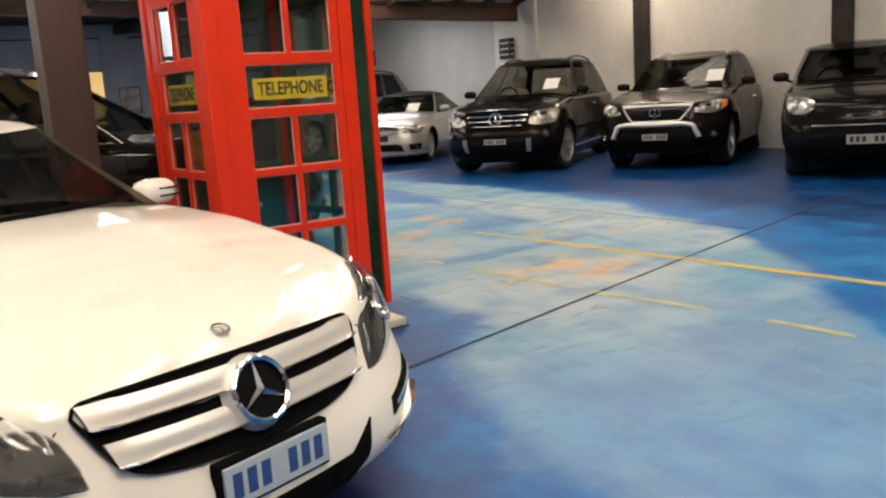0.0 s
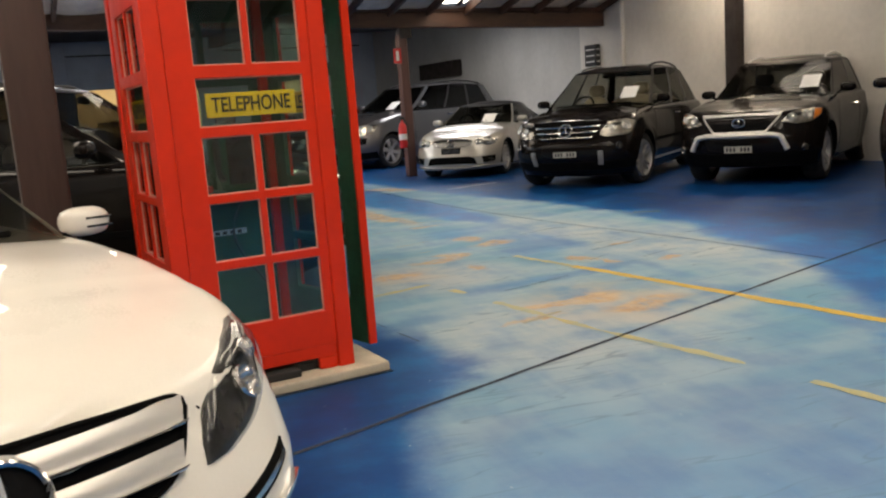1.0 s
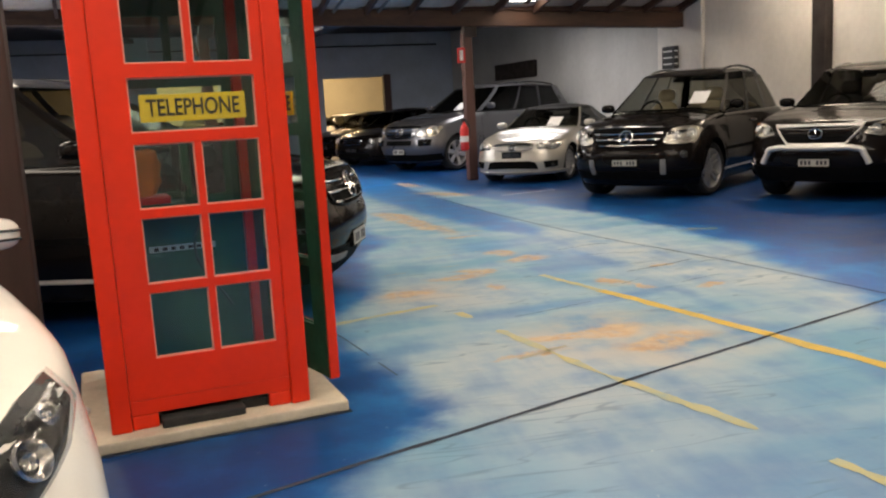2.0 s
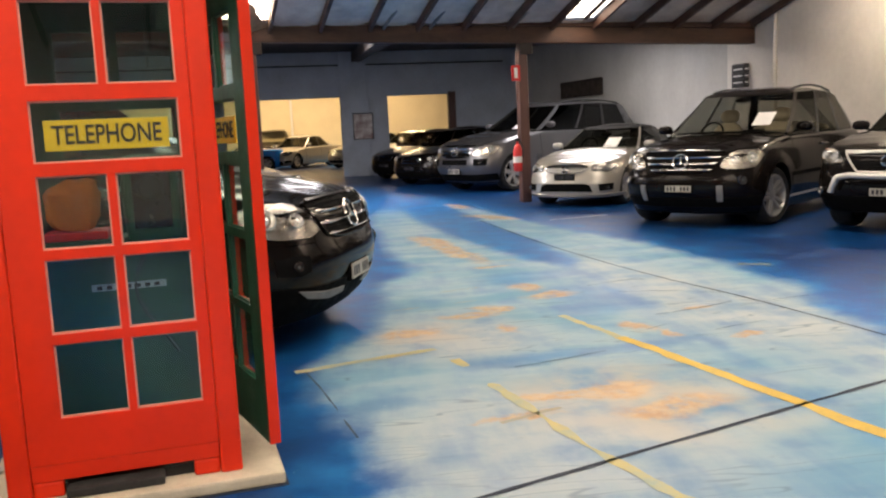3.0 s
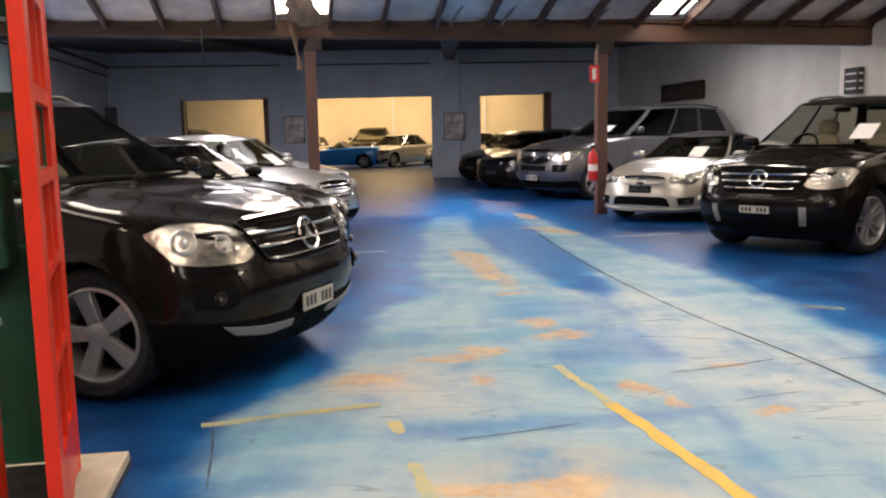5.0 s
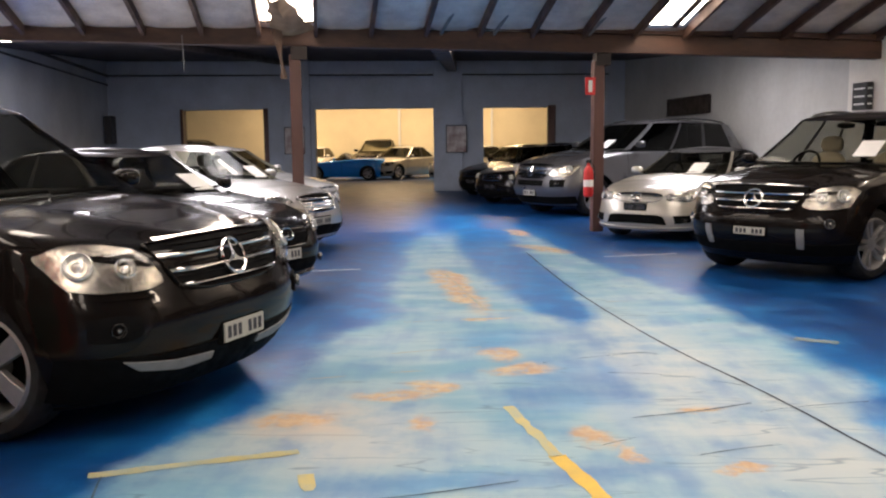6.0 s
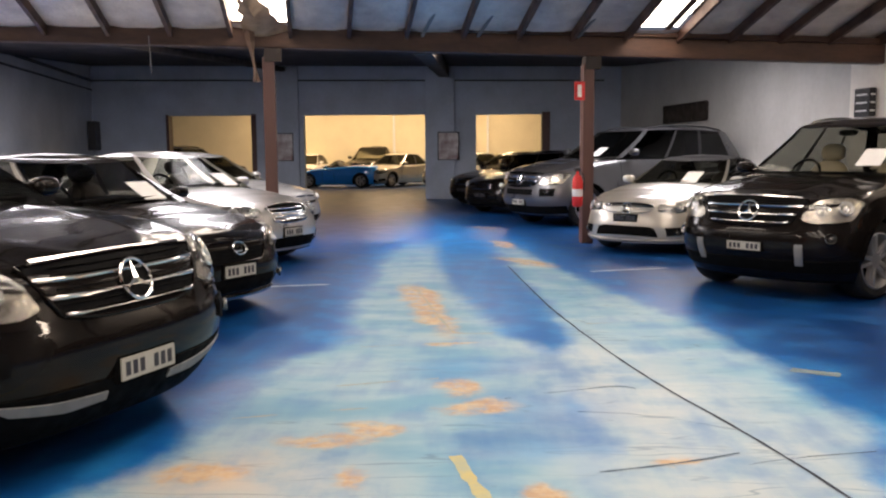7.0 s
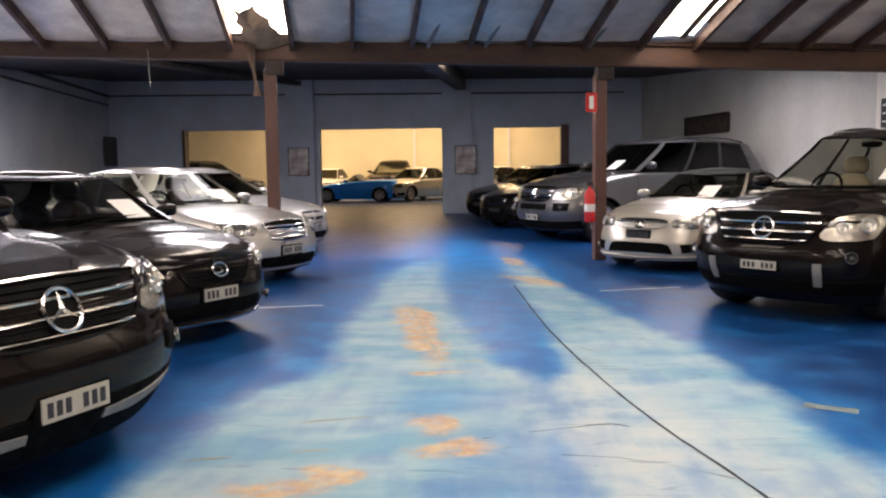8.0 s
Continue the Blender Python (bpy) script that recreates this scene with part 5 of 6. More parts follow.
rx = spec(SUV, paint=M["black"], L=4.77, W=1.885, H=1.7, wb=2.74, screen="tint_mid", over=0.92, zb=0.25, seats="seat", spokes=5, handle_mat=M["chrome"], rails="satin",
          hl=dict(top=[(0.6, 0.92), (0.75, 0.965), (0.88, 0.98), (0.98, 0.975)], bot=[(0.56, 0.83), (0.72, 0.8), (0.88, 0.81), (0.98, 0.89)], cups=[(0.68, 0.88, 0.05), (0.84, 0.9, 0.055)], amber=([(0.92, 0.97), (0.975, 0.965)], [(0.92, 0.85), (0.975, 0.9)])),
          grille=dict(top=[(0, 0.93), (0.3, 0.925), (0.54, 0.92)], bot=[(0, 0.71), (0.2, 0.71), (0.36, 0.715)], mesh=6, badge=("oval", 0.83, 0.06), rim=0.012, rim_mat="satin",
                      slats=[(0.925, 0.95, 0.56, 0.02, "satin")]),
          plate=(0.5, 0.085, 0.36), cab=dict(x0=-1.3, x1=-2.2, x2=-3.9, x3=-4.62, z=1.07), fogs=[(0.84, 0.5, 0.045)],
          panels=[("bumper_lower", [(0, 0.44), (0.6, 0.44), (0.972, 0.46)], [(0, 0.27), (0.6, 0.27), (0.972, 0.29)], 0.008, "plastic", False, "matt black lower bumper")])
lexus = make_car(rx, "black four-wheel drive with silver nudge bar", pose_car(6.13, -1.8, 216), 1.06)
part("nudge_bar", tube([skin_out(rx, s, z, 0.07) for s, z in resample(both([(0, 0.66), (0.42, 0.665), (0.56, 0.64), (0.64, 0.5)]), 30)], 0.035, 10), M["satin"], lexus, "silver tubular nudge bar")
clk = spec(SEDAN, paint=M["palesilver"], L=4.65, W=1.74, H=1.37, seats="seat", spokes=7, twin=True,
           nose=[(0.15, -0.06), (0.24, 0.0), (0.42, 0), (0.55, -0.03), (0.68, -0.08), (0.82, -0.2)],
           hl=dict(top=[(0.5, 0.665), (0.54, 0.715), (0.6, 0.727), (0.66, 0.705), (0.71, 0.735), (0.8, 0.75), (0.88, 0.735), (0.93, 0.69)], bot=[(0.5, 0.655), (0.54, 0.618), (0.6, 0.607), (0.66, 0.62), (0.72, 0.6), (0.8, 0.592), (0.88, 0.61), (0.93, 0.675)], cups=[(0.585, 0.667, 0.05), (0.8, 0.672, 0.062)], mat=M["smoked_lamp"]),
           grille=dict(rim=0.006, top=[(0, 0.73), (0.28, 0.722), (0.42, 0.705), (0.47, 0.68)], bot=[(0, 0.585), (0.28, 0.592), (0.4, 0.615), (0.46, 0.66)], badge=("star", 0.655, 0.078), disc=0.012,
                       slats=[(0.684, 0.69, 0.42, 0.012, "chrome"), (0.64, 0.646, 0.42, 0.012, "chrome")]),
           plate=(0.515, 0.09, 0.36), plate_mat=M["darklamp"], cab=dict(x0=-1.2, x1=-1.95, x2=-3.1, x3=-3.95, z=0.92, w1=0.66, side=[0, 0.028, 0.55, 0.58, 0.84, 0.93, 1.0], roof_paint=M["soft_top"], pillar_back=M["soft_top"]),
           panels=[("intake", [(0, 0.41), (0.42, 0.41), (0.52, 0.385)], [(0, 0.275), (0.42, 0.27), (0.6, 0.26)], 0.006, "plastic", False, "dark lower intake"),
                   ("intake", [(0.68, 0.4), (0.92, 0.41)], [(0.72, 0.28), (0.92, 0.3)], 0.006, "plastic", True, "dark side intake"),
                   ("bumper_lip", [(0, 0.22), (0.5, 0.23), (1.0, 0.25)], [(0, 0.19), (0.5, 0.19), (1.0, 0.2)], 0.03, "palesilver", False, "silver bumper lip")], fogs=[(0.84, 0.34, 0.04)])
make_car(clk, "silver two-door convertible with black soft top", pose_car(3.8, 3.95, 229), 1.04)
gl = spec(ml, paint=M["grey"], L=5.09, W=1.92, H=1.81, wb=3.07, rails="box_black", clear=False, seats=None, spokes=6, side_glass="tint_grey",
          cab=dict(x0=-1.38, x1=-2.3, x2=-4.72, x3=-5.0, z=1.2, w1=0.7, side=[0, 0.025, 0.34, 0.365, 0.62, 0.65, 0.9, 1.0], dark_to=0.55, droop=0.05), plate=(0.45, 0.1, 0.36),
          top=[(-5.09, 1.1), (-4.95, 1.24), (-3, 1.25), (-1.75, 1.22), (-1.4, 1.2), (-0.9, 1.16), (-0.45, 1.1), (-0.18, 1.04), (-0.05, 0.98), (0, 0.94)],
          panels=[("bumper_lower", [(0, 0.38), (0.6, 0.38), (0.972, 0.4)], [(0, 0.24), (0.6, 0.24), (0.972, 0.26)], 0.008, "plastic", False, "dark lower bumper"),
                  ("intake", [(0, 0.68), (0.42, 0.68)], [(0, 0.58), (0.42, 0.58)], 0.006, "plastic", False, "dark lower intake"),
                  ("fog_recess", [(0.58, 0.7), (0.86, 0.7)], [(0.6, 0.56), (0.86, 0.57)], 0.006, "plastic", True, "dark lamp recess")], fogs=[(0.74, 0.63, 0.045)], strips=())
make_car(gl, "large grey four-wheel drive with roof rails", pose_car(2.52, 9.1, 211), 1.13)
# white coupe beside the booth
cclass = spec(SEDAN, paint=M["ivory"], L=4.68, W=1.88, H=1.4, Ln=0.54, crown=0.045, crease=0.006, r=0.085, shoulder=1.1, sweep=[(0.42, 0.0), (0.55, 0.04), (0.68, 0.085), (0.82, 0.11)], nose=[(0.17, -0.08), (0.22, 0.03), (0.3, 0.05), (0.4, 0.04), (0.5, 0.005), (0.6, -0.03), (0.72, -0.08), (0.82, -0.17)], seats="seat", clear=True, mirror_lamp=True, mirror_size=0.86,
              hl=dict(top=[(0.53, 0.565), (0.56, 0.64), (0.65, 0.712), (0.77, 0.766), (0.87, 0.792)], bot=[(0.525, 0.515), (0.6, 0.52), (0.74, 0.565), (0.86, 0.635), (0.92, 0.715)], cups=[(0.745, 0.645, 0.05), (0.81, 0.715, 0.03)], bowl="chrome", mat=M["darklamp"], dome=0.02, label="smoked headlight"),
              grille=dict(top=[(0, 0.712), (0.2, 0.712), (0.4, 0.706), (0.48, 0.7), (0.505, 0.688), (0.512, 0.67)], bot=[(0, 0.478), (0.25, 0.486), (0.36, 0.503), (0.41, 0.522), (0.445, 0.55), (0.475, 0.6)], lift=0.006, badge=("star", 0.6, 0.088), disc=0.045, collar=True, rim=0.006, rim_mat="plastic",
                          slats=[(0.628, 0.688, 0.5, 0.022, "satin"), (0.533, 0.592, 0.462, 0.022, "satin"), (0.621, 0.629, 0.49, 0.036, "chrome"), (0.526, 0.534, 0.45, 0.036, "chrome")]),
              screen="tint_mid", over=0.95, wb=2.66, lines=[[(0.508, 0.69), (0.53, 0.672), (0.56, 0.645)]], hood_badge=(-0.05, 0.029), plate=(0.4, 0.115, 0.372), plate_mat=M["plate_grey"], plate_ink=M["plate_blue"],
              cab=dict(x0=-1.36, x1=-2.1, x2=-3.2, x3=-4.1, z=0.93, droop=0.07), mirror_back=0.56, mirror_up=0.06, mirror_out=0.13,
              panels=[("intake", [(0, 0.31), (0.34, 0.315), (0.45, 0.39)], [(0, 0.225), (0.33, 0.225), (0.43, 0.27)], 0.006, "plastic", False, "black mesh intake"),
                      ("daytime_lamp", [(0.61, 0.4), (0.84, 0.47)], [(0.61, 0.34), (0.84, 0.425)], 0.006, "plastic", True, "slim daytime lamp"),
                      ("lamp_strip", [(0.63, 0.385), (0.83, 0.447)], [(0.63, 0.368), (0.83, 0.433)], 0.012, "chrome", True, "chrome strip"),
                      ("bumper_lip", [(0.55, 0.285), (0.88, 0.365)], [(0.55, 0.272), (0.88, 0.352)], 0.022, "chrome", True, "chrome bumper trim")])
make_car(cclass, "glossy white coupe with twin silver grille bars", pose_car(-2.0, -10.05, -63), 1.04)
isx = spec(SEDAN, paint=M["black"], L=4.58, W=1.8, H=1.42, seats="seat", screen="tint_mid", spokes=5,
           hl=dict(top=[(0.6, 0.69), (0.78, 0.75), (0.9, 0.775), (0.97, 0.78)], bot=[(0.56, 0.6), (0.74, 0.6), (0.88, 0.64), (0.97, 0.74)], cups=[(0.68, 0.655, 0.04), (0.86, 0.69, 0.045)]),
           grille=dict(top=[(0, 0.68), (0.25, 0.675), (0.46, 0.66)], bot=[(0, 0.5), (0.2, 0.5), (0.34, 0.505)], mesh=5, badge=("oval", 0.61, 0.058), rim=0.008, rim_mat="black", slats=[]),
           plate=(0.43, 0.1, 0.372), panels=[("intake", [(0, 0.36), (0.6, 0.36)], [(0, 0.24), (0.66, 0.24)], 0.006, "plastic", False, "dark lower intake"),
                                             ("bumper_lip", [(0, 0.2), (0.9, 0.22)], [(0, 0.18), (0.9, 0.19)], 0.02, "chrome", False, "bright bumper lip")], fogs=[(0.84, 0.32, 0.04)])
make_car(isx, "black sedan with oval badge and number plate", pose_car(-0.6, -1.1, -27), 1.06)
eclass = spec(SEDAN, paint=M["silver"], L=4.85, W=1.82, H=1.46, seats="seat", spokes=5, clear=True,
              hl=dict(top=[(0.55, 0.73), (0.68, 0.78), (0.82, 0.785), (0.95, 0.77)], bot=[(0.54, 0.66), (0.68, 0.61), (0.82, 0.6), (0.945, 0.67)], cups=[(0.64, 0.7, 0.058), (0.86, 0.695, 0.062)], mat=M["smoked_lamp"]),
              grille=dict(top=[(0, 0.79), (0.2, 0.785), (0.42, 0.76)], bot=[(0, 0.55), (0.2, 0.56), (0.36, 0.58)], rim=0.012, badge=None,
                          slats=[(z, z + 0.022, 0.39, 0.014, "chrome") for z in (0.58, 0.625, 0.67, 0.715)]),
              plate=(0.43, 0.1, 0.372), panels=[("intake", [(0, 0.36), (0.6, 0.36)], [(0, 0.22), (0.66, 0.23)], 0.006, "plastic", False, "dark lower intake"),
                                                ("intake", [(0.72, 0.38), (0.96, 0.4)], [(0.76, 0.27), (0.96, 0.3)], 0.006, "plastic", True, "dark side intake")])
make_car(eclass, "silver sedan with bright chrome slatted grille", pose_car(-0.93, 2.9, -26), 1.06)
bmw = spec(SEDAN, paint=M["silver"], L=4.6, W=1.8, H=1.45,
           hl=dict(top=[(0.5, 0.69), (0.7, 0.73), (0.965, 0.74)], bot=[(0.5, 0.62), (0.7, 0.61), (0.965, 0.67)], cups=[(0.6, 0.665, 0.045), (0.8, 0.67, 0.045)]),
           grille=dict(top=[(0, 0.71), (0.36, 0.7)], bot=[(0, 0.57), (0.32, 0.59)], slats=[(0.5, 0.71, 0.03, 0.016, "silver")], rim=0.008),
           plate=(0.45, 0.1, 0.36), panels=[("intake", [(0, 0.36), (0.5, 0.36)], [(0, 0.24), (0.5, 0.24)], 0.006, "plastic", False, "dark lower intake"), ("intake", [(0.62, 0.38), (0.9, 0.4)], [(0.64, 0.27), (0.9, 0.3)], 0.006, "plastic", True, "dark side intake")])
make_car(bmw, "silver sedan with twin dark oval grilles", pose_car(-1.5, 7.1, -18), 1.06)
dark = spec(SEDAN, paint=M["black"], hl=dict(top=[(0.55, 0.7), (0.75, 0.74), (0.955, 0.75)], bot=[(0.55, 0.63), (0.75, 0.6), (0.955, 0.66)], cups=[(0.64, 0.67, 0.05), (0.84, 0.68, 0.05)]),
            grille=dict(top=[(0, 0.71), (0.36, 0.7)], bot=[(0, 0.58), (0.32, 0.59)], slats=[(0.64, 0.655, 0.34, 0.014, "chrome")], rim=0.008), plate=(0.44, 0.1, 0.36), plate_mat=M["darklamp"],
            panels=[("intake", [(0, 0.36), (0.6, 0.36)], [(0, 0.23), (0.66, 0.24)], 0.006, "plastic", False, "dark lower intake")])
make_car(dark, "dark sedan parked in line by the far wall", pose_car(1.25, 16.2, 222), 1.06)
make_car(dark, "glossy black sedan beside the grey four-wheel drive", pose_car(1.75, 12.6, 222), 1.08)
make_car(dark, "dark sedan parked against the blue wall", pose_car(-3.6, 11.4, -20), 1.06)
cay = spec(SUV, paint=M["black"], L=4.8, W=1.93, H=1.66, rails=None, seats="seat",
           hl=dict(top=[(0.62, 0.93), (0.69, 0.99), (0.82, 1.01), (0.92, 0.99), (0.96, 0.95)], bot=[(0.62, 0.87), (0.7, 0.8), (0.82, 0.79), (0.92, 0.83), (0.96, 0.93)], cups=[(0.72, 0.9, 0.06), (0.87, 0.9, 0.07)]),
           grille=dict(top=[(0, 0.72), (0.7, 0.74)], bot=[(0, 0.6), (0.66, 0.6)], slats=[(0.655, 0.665, 0.66, 0.012, "satin")]), plate=(0.5, 0.11, 0.5),
           panels=[("bumper_lower", [(0, 0.42), (0.6, 0.42), (0.972, 0.42)], [(0, 0.285), (0.6, 0.285), (0.972, 0.3)], 0.008, "plastic", False, "dark lower bumper")])
make_car(cay, "black four-wheel drive with round clear headlights", pose_car(6.8, -5.05, 222), 1.06)
# room beyond
roadster = spec(SEDAN, paint=M["blue_car"], L=3.8, W=1.72, H=1.16, wb=2.3, over=0.75, rw=0.3, zb=0.14,
                top=[(-3.8, 0.8), (-3.6, 0.92), (-2.8, 0.93), (-1.3, 0.84), (-0.8, 0.78), (-0.3, 0.68), (-0.05, 0.58), (0, 0.54)], nose=[(0.14, -0.06), (0.3, 0), (0.5, -0.03), (0.6, -0.1)],
                cab=dict(x0=-1.15, x1=-1.75, x2=-2.15, x3=-2.75, z=0.82, w0=0.86, w1=0.62, side=[0, 0.08, 0.62, 0.75, 1.0], kinds=["pillar", "side_a", "pillar", "pillar"], roof_paint=M["box_black"], pillar_paint=M["box_black"]),
                hl=dict(top=[(0.66, 0.6), (0.9, 0.66)], bot=[(0.66, 0.52), (0.9, 0.55)], cups=[(0.78, 0.58, 0.05)]),
                grille=dict(top=[(0, 0.38), (0.4, 0.38)], bot=[(0, 0.22), (0.36, 0.22)], slats=[]), plate=(0.42, 0.09, 0.36), tail=[(0.14, 0.1), (0.4, 0), (0.8, 0.05)])
make_car(roadster, "bright blue low roadster with black roof", pose_car(-6.6, 31.0, 176), 1.05)
make_car(spec(eclass, paint=M["palesilver"], clear=False, seats=None), "pale silver sedan in the room beyond", pose_car(-3.3, 30.2, 236), 1.05)
make_car(spec(ml, paint=M["black"], rails="box_black", seats=None, clear=False), "black boxy four-wheel drive in the room beyond", pose_car(-4.0, 34.4, 262), 1.08)
make_car(spec(eclass, paint=M["ivory"], clear=False, seats=None), "white estate car in the room beyond", pose_car(-7.4, 33.8, 262), 1.05)
make_car(spec(eclass, paint=M["palesilver"], clear=False, seats=None), "silver sedan behind the wide opening", pose_car(1.6, 27.5, 225), 1.05)
make_car(spec(eclass, paint=M["ivory"], clear=False, seats=None), "white sedan behind the wide opening", pose_car(3.0, 25.0, 225), 1.05)
make_car(spec(eclass, paint=M["palesilver"], clear=False, seats=None), "silver sedan half hidden behind the pillar", pose_car(-0.2, 28.2, 225), 1.05)
make_car(spec(ml, paint=M["grey"], seats=None, clear=False), "grey four-wheel drive behind the blue wall", pose_car(-8.0, 26.5, -20), 1.05)

# ---------------------------------------------------------------- telephone booth
BOOTH = Matrix.Translation((-1.6, -7.66, 0)) @ Matrix.Rotation(radians(10.5), 4, "Z")   # front left corner, x along the front
BW, BD = 0.92, 1.02


def frame_bm(x0, x1, rows, cols, y0, y1, z0, z1, bar=0.03):
    """A panel in the xz plane with openings: rows of (z from, z to, split), between the stiles cols = (left, right)."""
    a, b = cols
    c = (a + b) / 2
    xs = [x0, a, c - bar / 2, c + bar / 2, b, x1]
    zs = [z0] + [z for lo, hi, _ in rows for z in (lo, hi)] + [z1]
    solid = {}
    for k in range(len(zs) - 1):
        for i in range(5):
            row = rows[k // 2] if k % 2 else None
            solid[i, k] = row is None or i in (0, 4) or (i == 2 and row[2])
    bm = bmesh.new()
    vs = {}

    def v(i, k, s):
        if (i, k, s) not in vs:
            vs[i, k, s] = bm.verts.new((xs[i], y1 if s else y0, zs[k]))
        return vs[i, k, s]

    for (i, k), on in solid.items():
        if not on:
            continue
        bm.faces.new((v(i, k, 0), v(i + 1, k, 0), v(i + 1, k + 1, 0), v(i, k + 1, 0)))
        bm.faces.new((v(i, k + 1, 1), v(i + 1, k + 1, 1), v(i + 1, k, 1), v(i, k, 1)))
        for di, dk, p, q in ((-1, 0, (i, k), (i, k + 1)), (1, 0, (i + 1, k + 1), (i + 1, k)), (0, -1, (i + 1, k), (i, k)), (0, 1, (i, k + 1), (i + 1, k + 1))):
            if not solid.get((i + di, k + dk), False):
                bm.faces.new((v(*p, 0), v(*p, 1), v(*q, 1), v(*q, 0)))
    sharp = [e for e in bm.edges if len(e.link_faces) == 2 and e.calc_face_angle(0) > 1.0]
    bmesh.ops.bevel(bm, geom=sharp, offset=0.005, segments=2, affect="EDGES", profile=0.6)
    return bm


ROWS = [(0.385, 0.69, True), (0.73, 1.03, True), (1.07, 1.36, True), (1.41, 1.65, False), (1.71, 2.03, True)]
booth = thing("telephone_booth", "red telephone booth with small panes and open green door", "telephone booth", BOOTH)
for x, y in ((0.0, 0.0), (BW - 0.09, 0.0), (0.0, BD - 0.09), (BW - 0.09, BD - 0.09)):
    part("corner_post", box_bm(x, x + 0.09, y, y + 0.09, 0.06, 2.42, bevel=0.01), M["red"], booth)
fr = part("front_panel", frame_bm(0.092, BW - 0.092, ROWS, (0.225, 0.78), 0.012, 0.052, 0.2, 2.42), M["red"], booth)
part("foot_rail", box_bm(0.092, BW - 0.092, 0.014, 0.05, 0.13, 0.198, bevel=0.004), M["red"], booth)
for x0, x1 in ((0.092, 0.21), (BW - 0.2, BW - 0.092)):
    part("foot", box_bm(x0, x1, 0.014, 0.05, 0.06, 0.129, bevel=0.012), M["red"], booth)


def beads(parent, rows, cols, y, m, material):
    """Thin bright putty lines round each pane."""
    a, b = cols
    for lo, hi, split in rows:
        for x0, x1 in (((a, (a + b) / 2 - 0.015), ((a + b) / 2 + 0.015, b)) if split else ((a, b),)):
            bm = bmesh.new()
            for q in ((x0, x1, lo, lo + 0.007), (x0, x1, hi - 0.007, hi), (x0, x0 + 0.007, lo, hi), (x1 - 0.007, x1, lo, hi)):
                box_bm(q[0], q[1], y, y + 0.01, q[2], q[3], bm)
            part("putty_bead", bm, material, parent, "", m)
            g = part("pane", box_bm(x0, x1, y + 0.004, y + 0.007, lo, hi), M["glass"], parent, "clear glass pane", m)
            g.visible_shadow = False


M["putty"] = surf("pink_putty", (0.75, 0.35, 0.27), 0.5, scale=9, var=0.3)
beads(fr, ROWS, (0.225, 0.78), 0.026, None, M["putty"])
LEFT = Matrix.Translation((0.0, BD, 0)) @ Matrix.Rotation(radians(-90), 4, "Z")
lf = part("side_panel", frame_bm(0.092, BD - 0.092, ROWS, (0.22, 0.8), 0.012, 0.052, 0.12, 2.42), M["red"], booth, "", LEFT)
beads(lf, ROWS, (0.22, 0.8), 0.026, None, M["putty"])
bk = part("back_panel", frame_bm(0.092, BW - 0.092, [(1.07, 1.36, True), (1.41, 1.65, False), (1.71, 2.03, True)], (0.225, 0.78), BD - 0.052, BD - 0.012, 0.12, 2.42), M["green"], booth, "dark green back panel")
beads(bk, ROWS[2:], (0.225, 0.78), BD - 0.04, None, M["green"])
DOOR = Matrix.Translation((BW - 0.02, BD - 0.05, 0)) @ Matrix.Rotation(radians(-90 + 11), 4, "Z")
dr = part("door", frame_bm(0.0, 0.9, ROWS, (0.16, 0.75), -0.025, 0.0, 0.13, 2.32), M["green"], booth, "open door, dark green inside", DOOR)
part("door_skin", frame_bm(0.0, 0.915, ROWS, (0.16, 0.75), 0.001, 0.022, 0.13, 2.32), M["red"], dr, "red outer face")
part("door_edge", box_bm(0.901, 0.916, -0.026, 0.001, 0.13, 2.32), M["red"], dr, "red leading edge")
beads(dr, ROWS, (0.16, 0.75), -0.012, None, M["green"])
part("roof", box_bm(-0.03, BW + 0.03, -0.03, BD + 0.03, 2.42, 2.62, bevel=0.05), M["red"], booth)
part("floor_board", box_bm(0.02, BW - 0.02, 0.06, BD - 0.02, 0.06, 0.1), M["mat_black"], booth)
for mm in (None, LEFT, DOOR @ Matrix.Translation((-0.05, -0.05, 0))):
    sg = part("sign", box_bm(0.27, 0.735, 0.034, 0.04, 1.455, 1.575, bevel=0.002), M["yellow_sign"], booth, "yellow sign with dark letters", mm)
    part("letters", text_bm("TELEPHONE", 0.105), M["ink"], sg, "", Matrix.Translation((0.503, 0.0325, 1.513)) @ Matrix.Rotation(radians(90), 4, "X") @ Matrix.Diagonal((0.72, 1, 1, 1)))
part("shelf", box_bm(0.1, 0.5, BD - 0.34, BD - 0.055, 1.0, 1.03, bevel=0.004), M["green"], booth)
part("telephone_box", box_bm(0.5, 0.76, BD - 0.24, BD - 0.055, 1.0, 1.42, bevel=0.03), M["green"], booth, "dark green telephone cabinet")
part("coin_plate", box_bm(0.54, 0.72, BD - 0.252, BD - 0.241, 1.06, 1.36, bevel=0.006), M["darklamp"], booth, "dark metal front plate of the telephone")
part("dial", lathe([(1e-4, 0.0), (0.055, 0.0), (0.06, 0.008), (0.035, 0.012), (1e-4, 0.012)], 20, "Y"), M["box_black"], booth, "black round dial", Matrix.Translation((0.63, BD - 0.268, 1.26)))
part("handset", tube([(0.5, BD - 0.27, 1.1), (0.475, BD - 0.3, 1.12), (0.465, BD - 0.31, 1.2), (0.465, BD - 0.31, 1.3), (0.475, BD - 0.3, 1.38), (0.5, BD - 0.27, 1.4)], 0.022, 8), M["box_black"], booth, "black telephone handset")
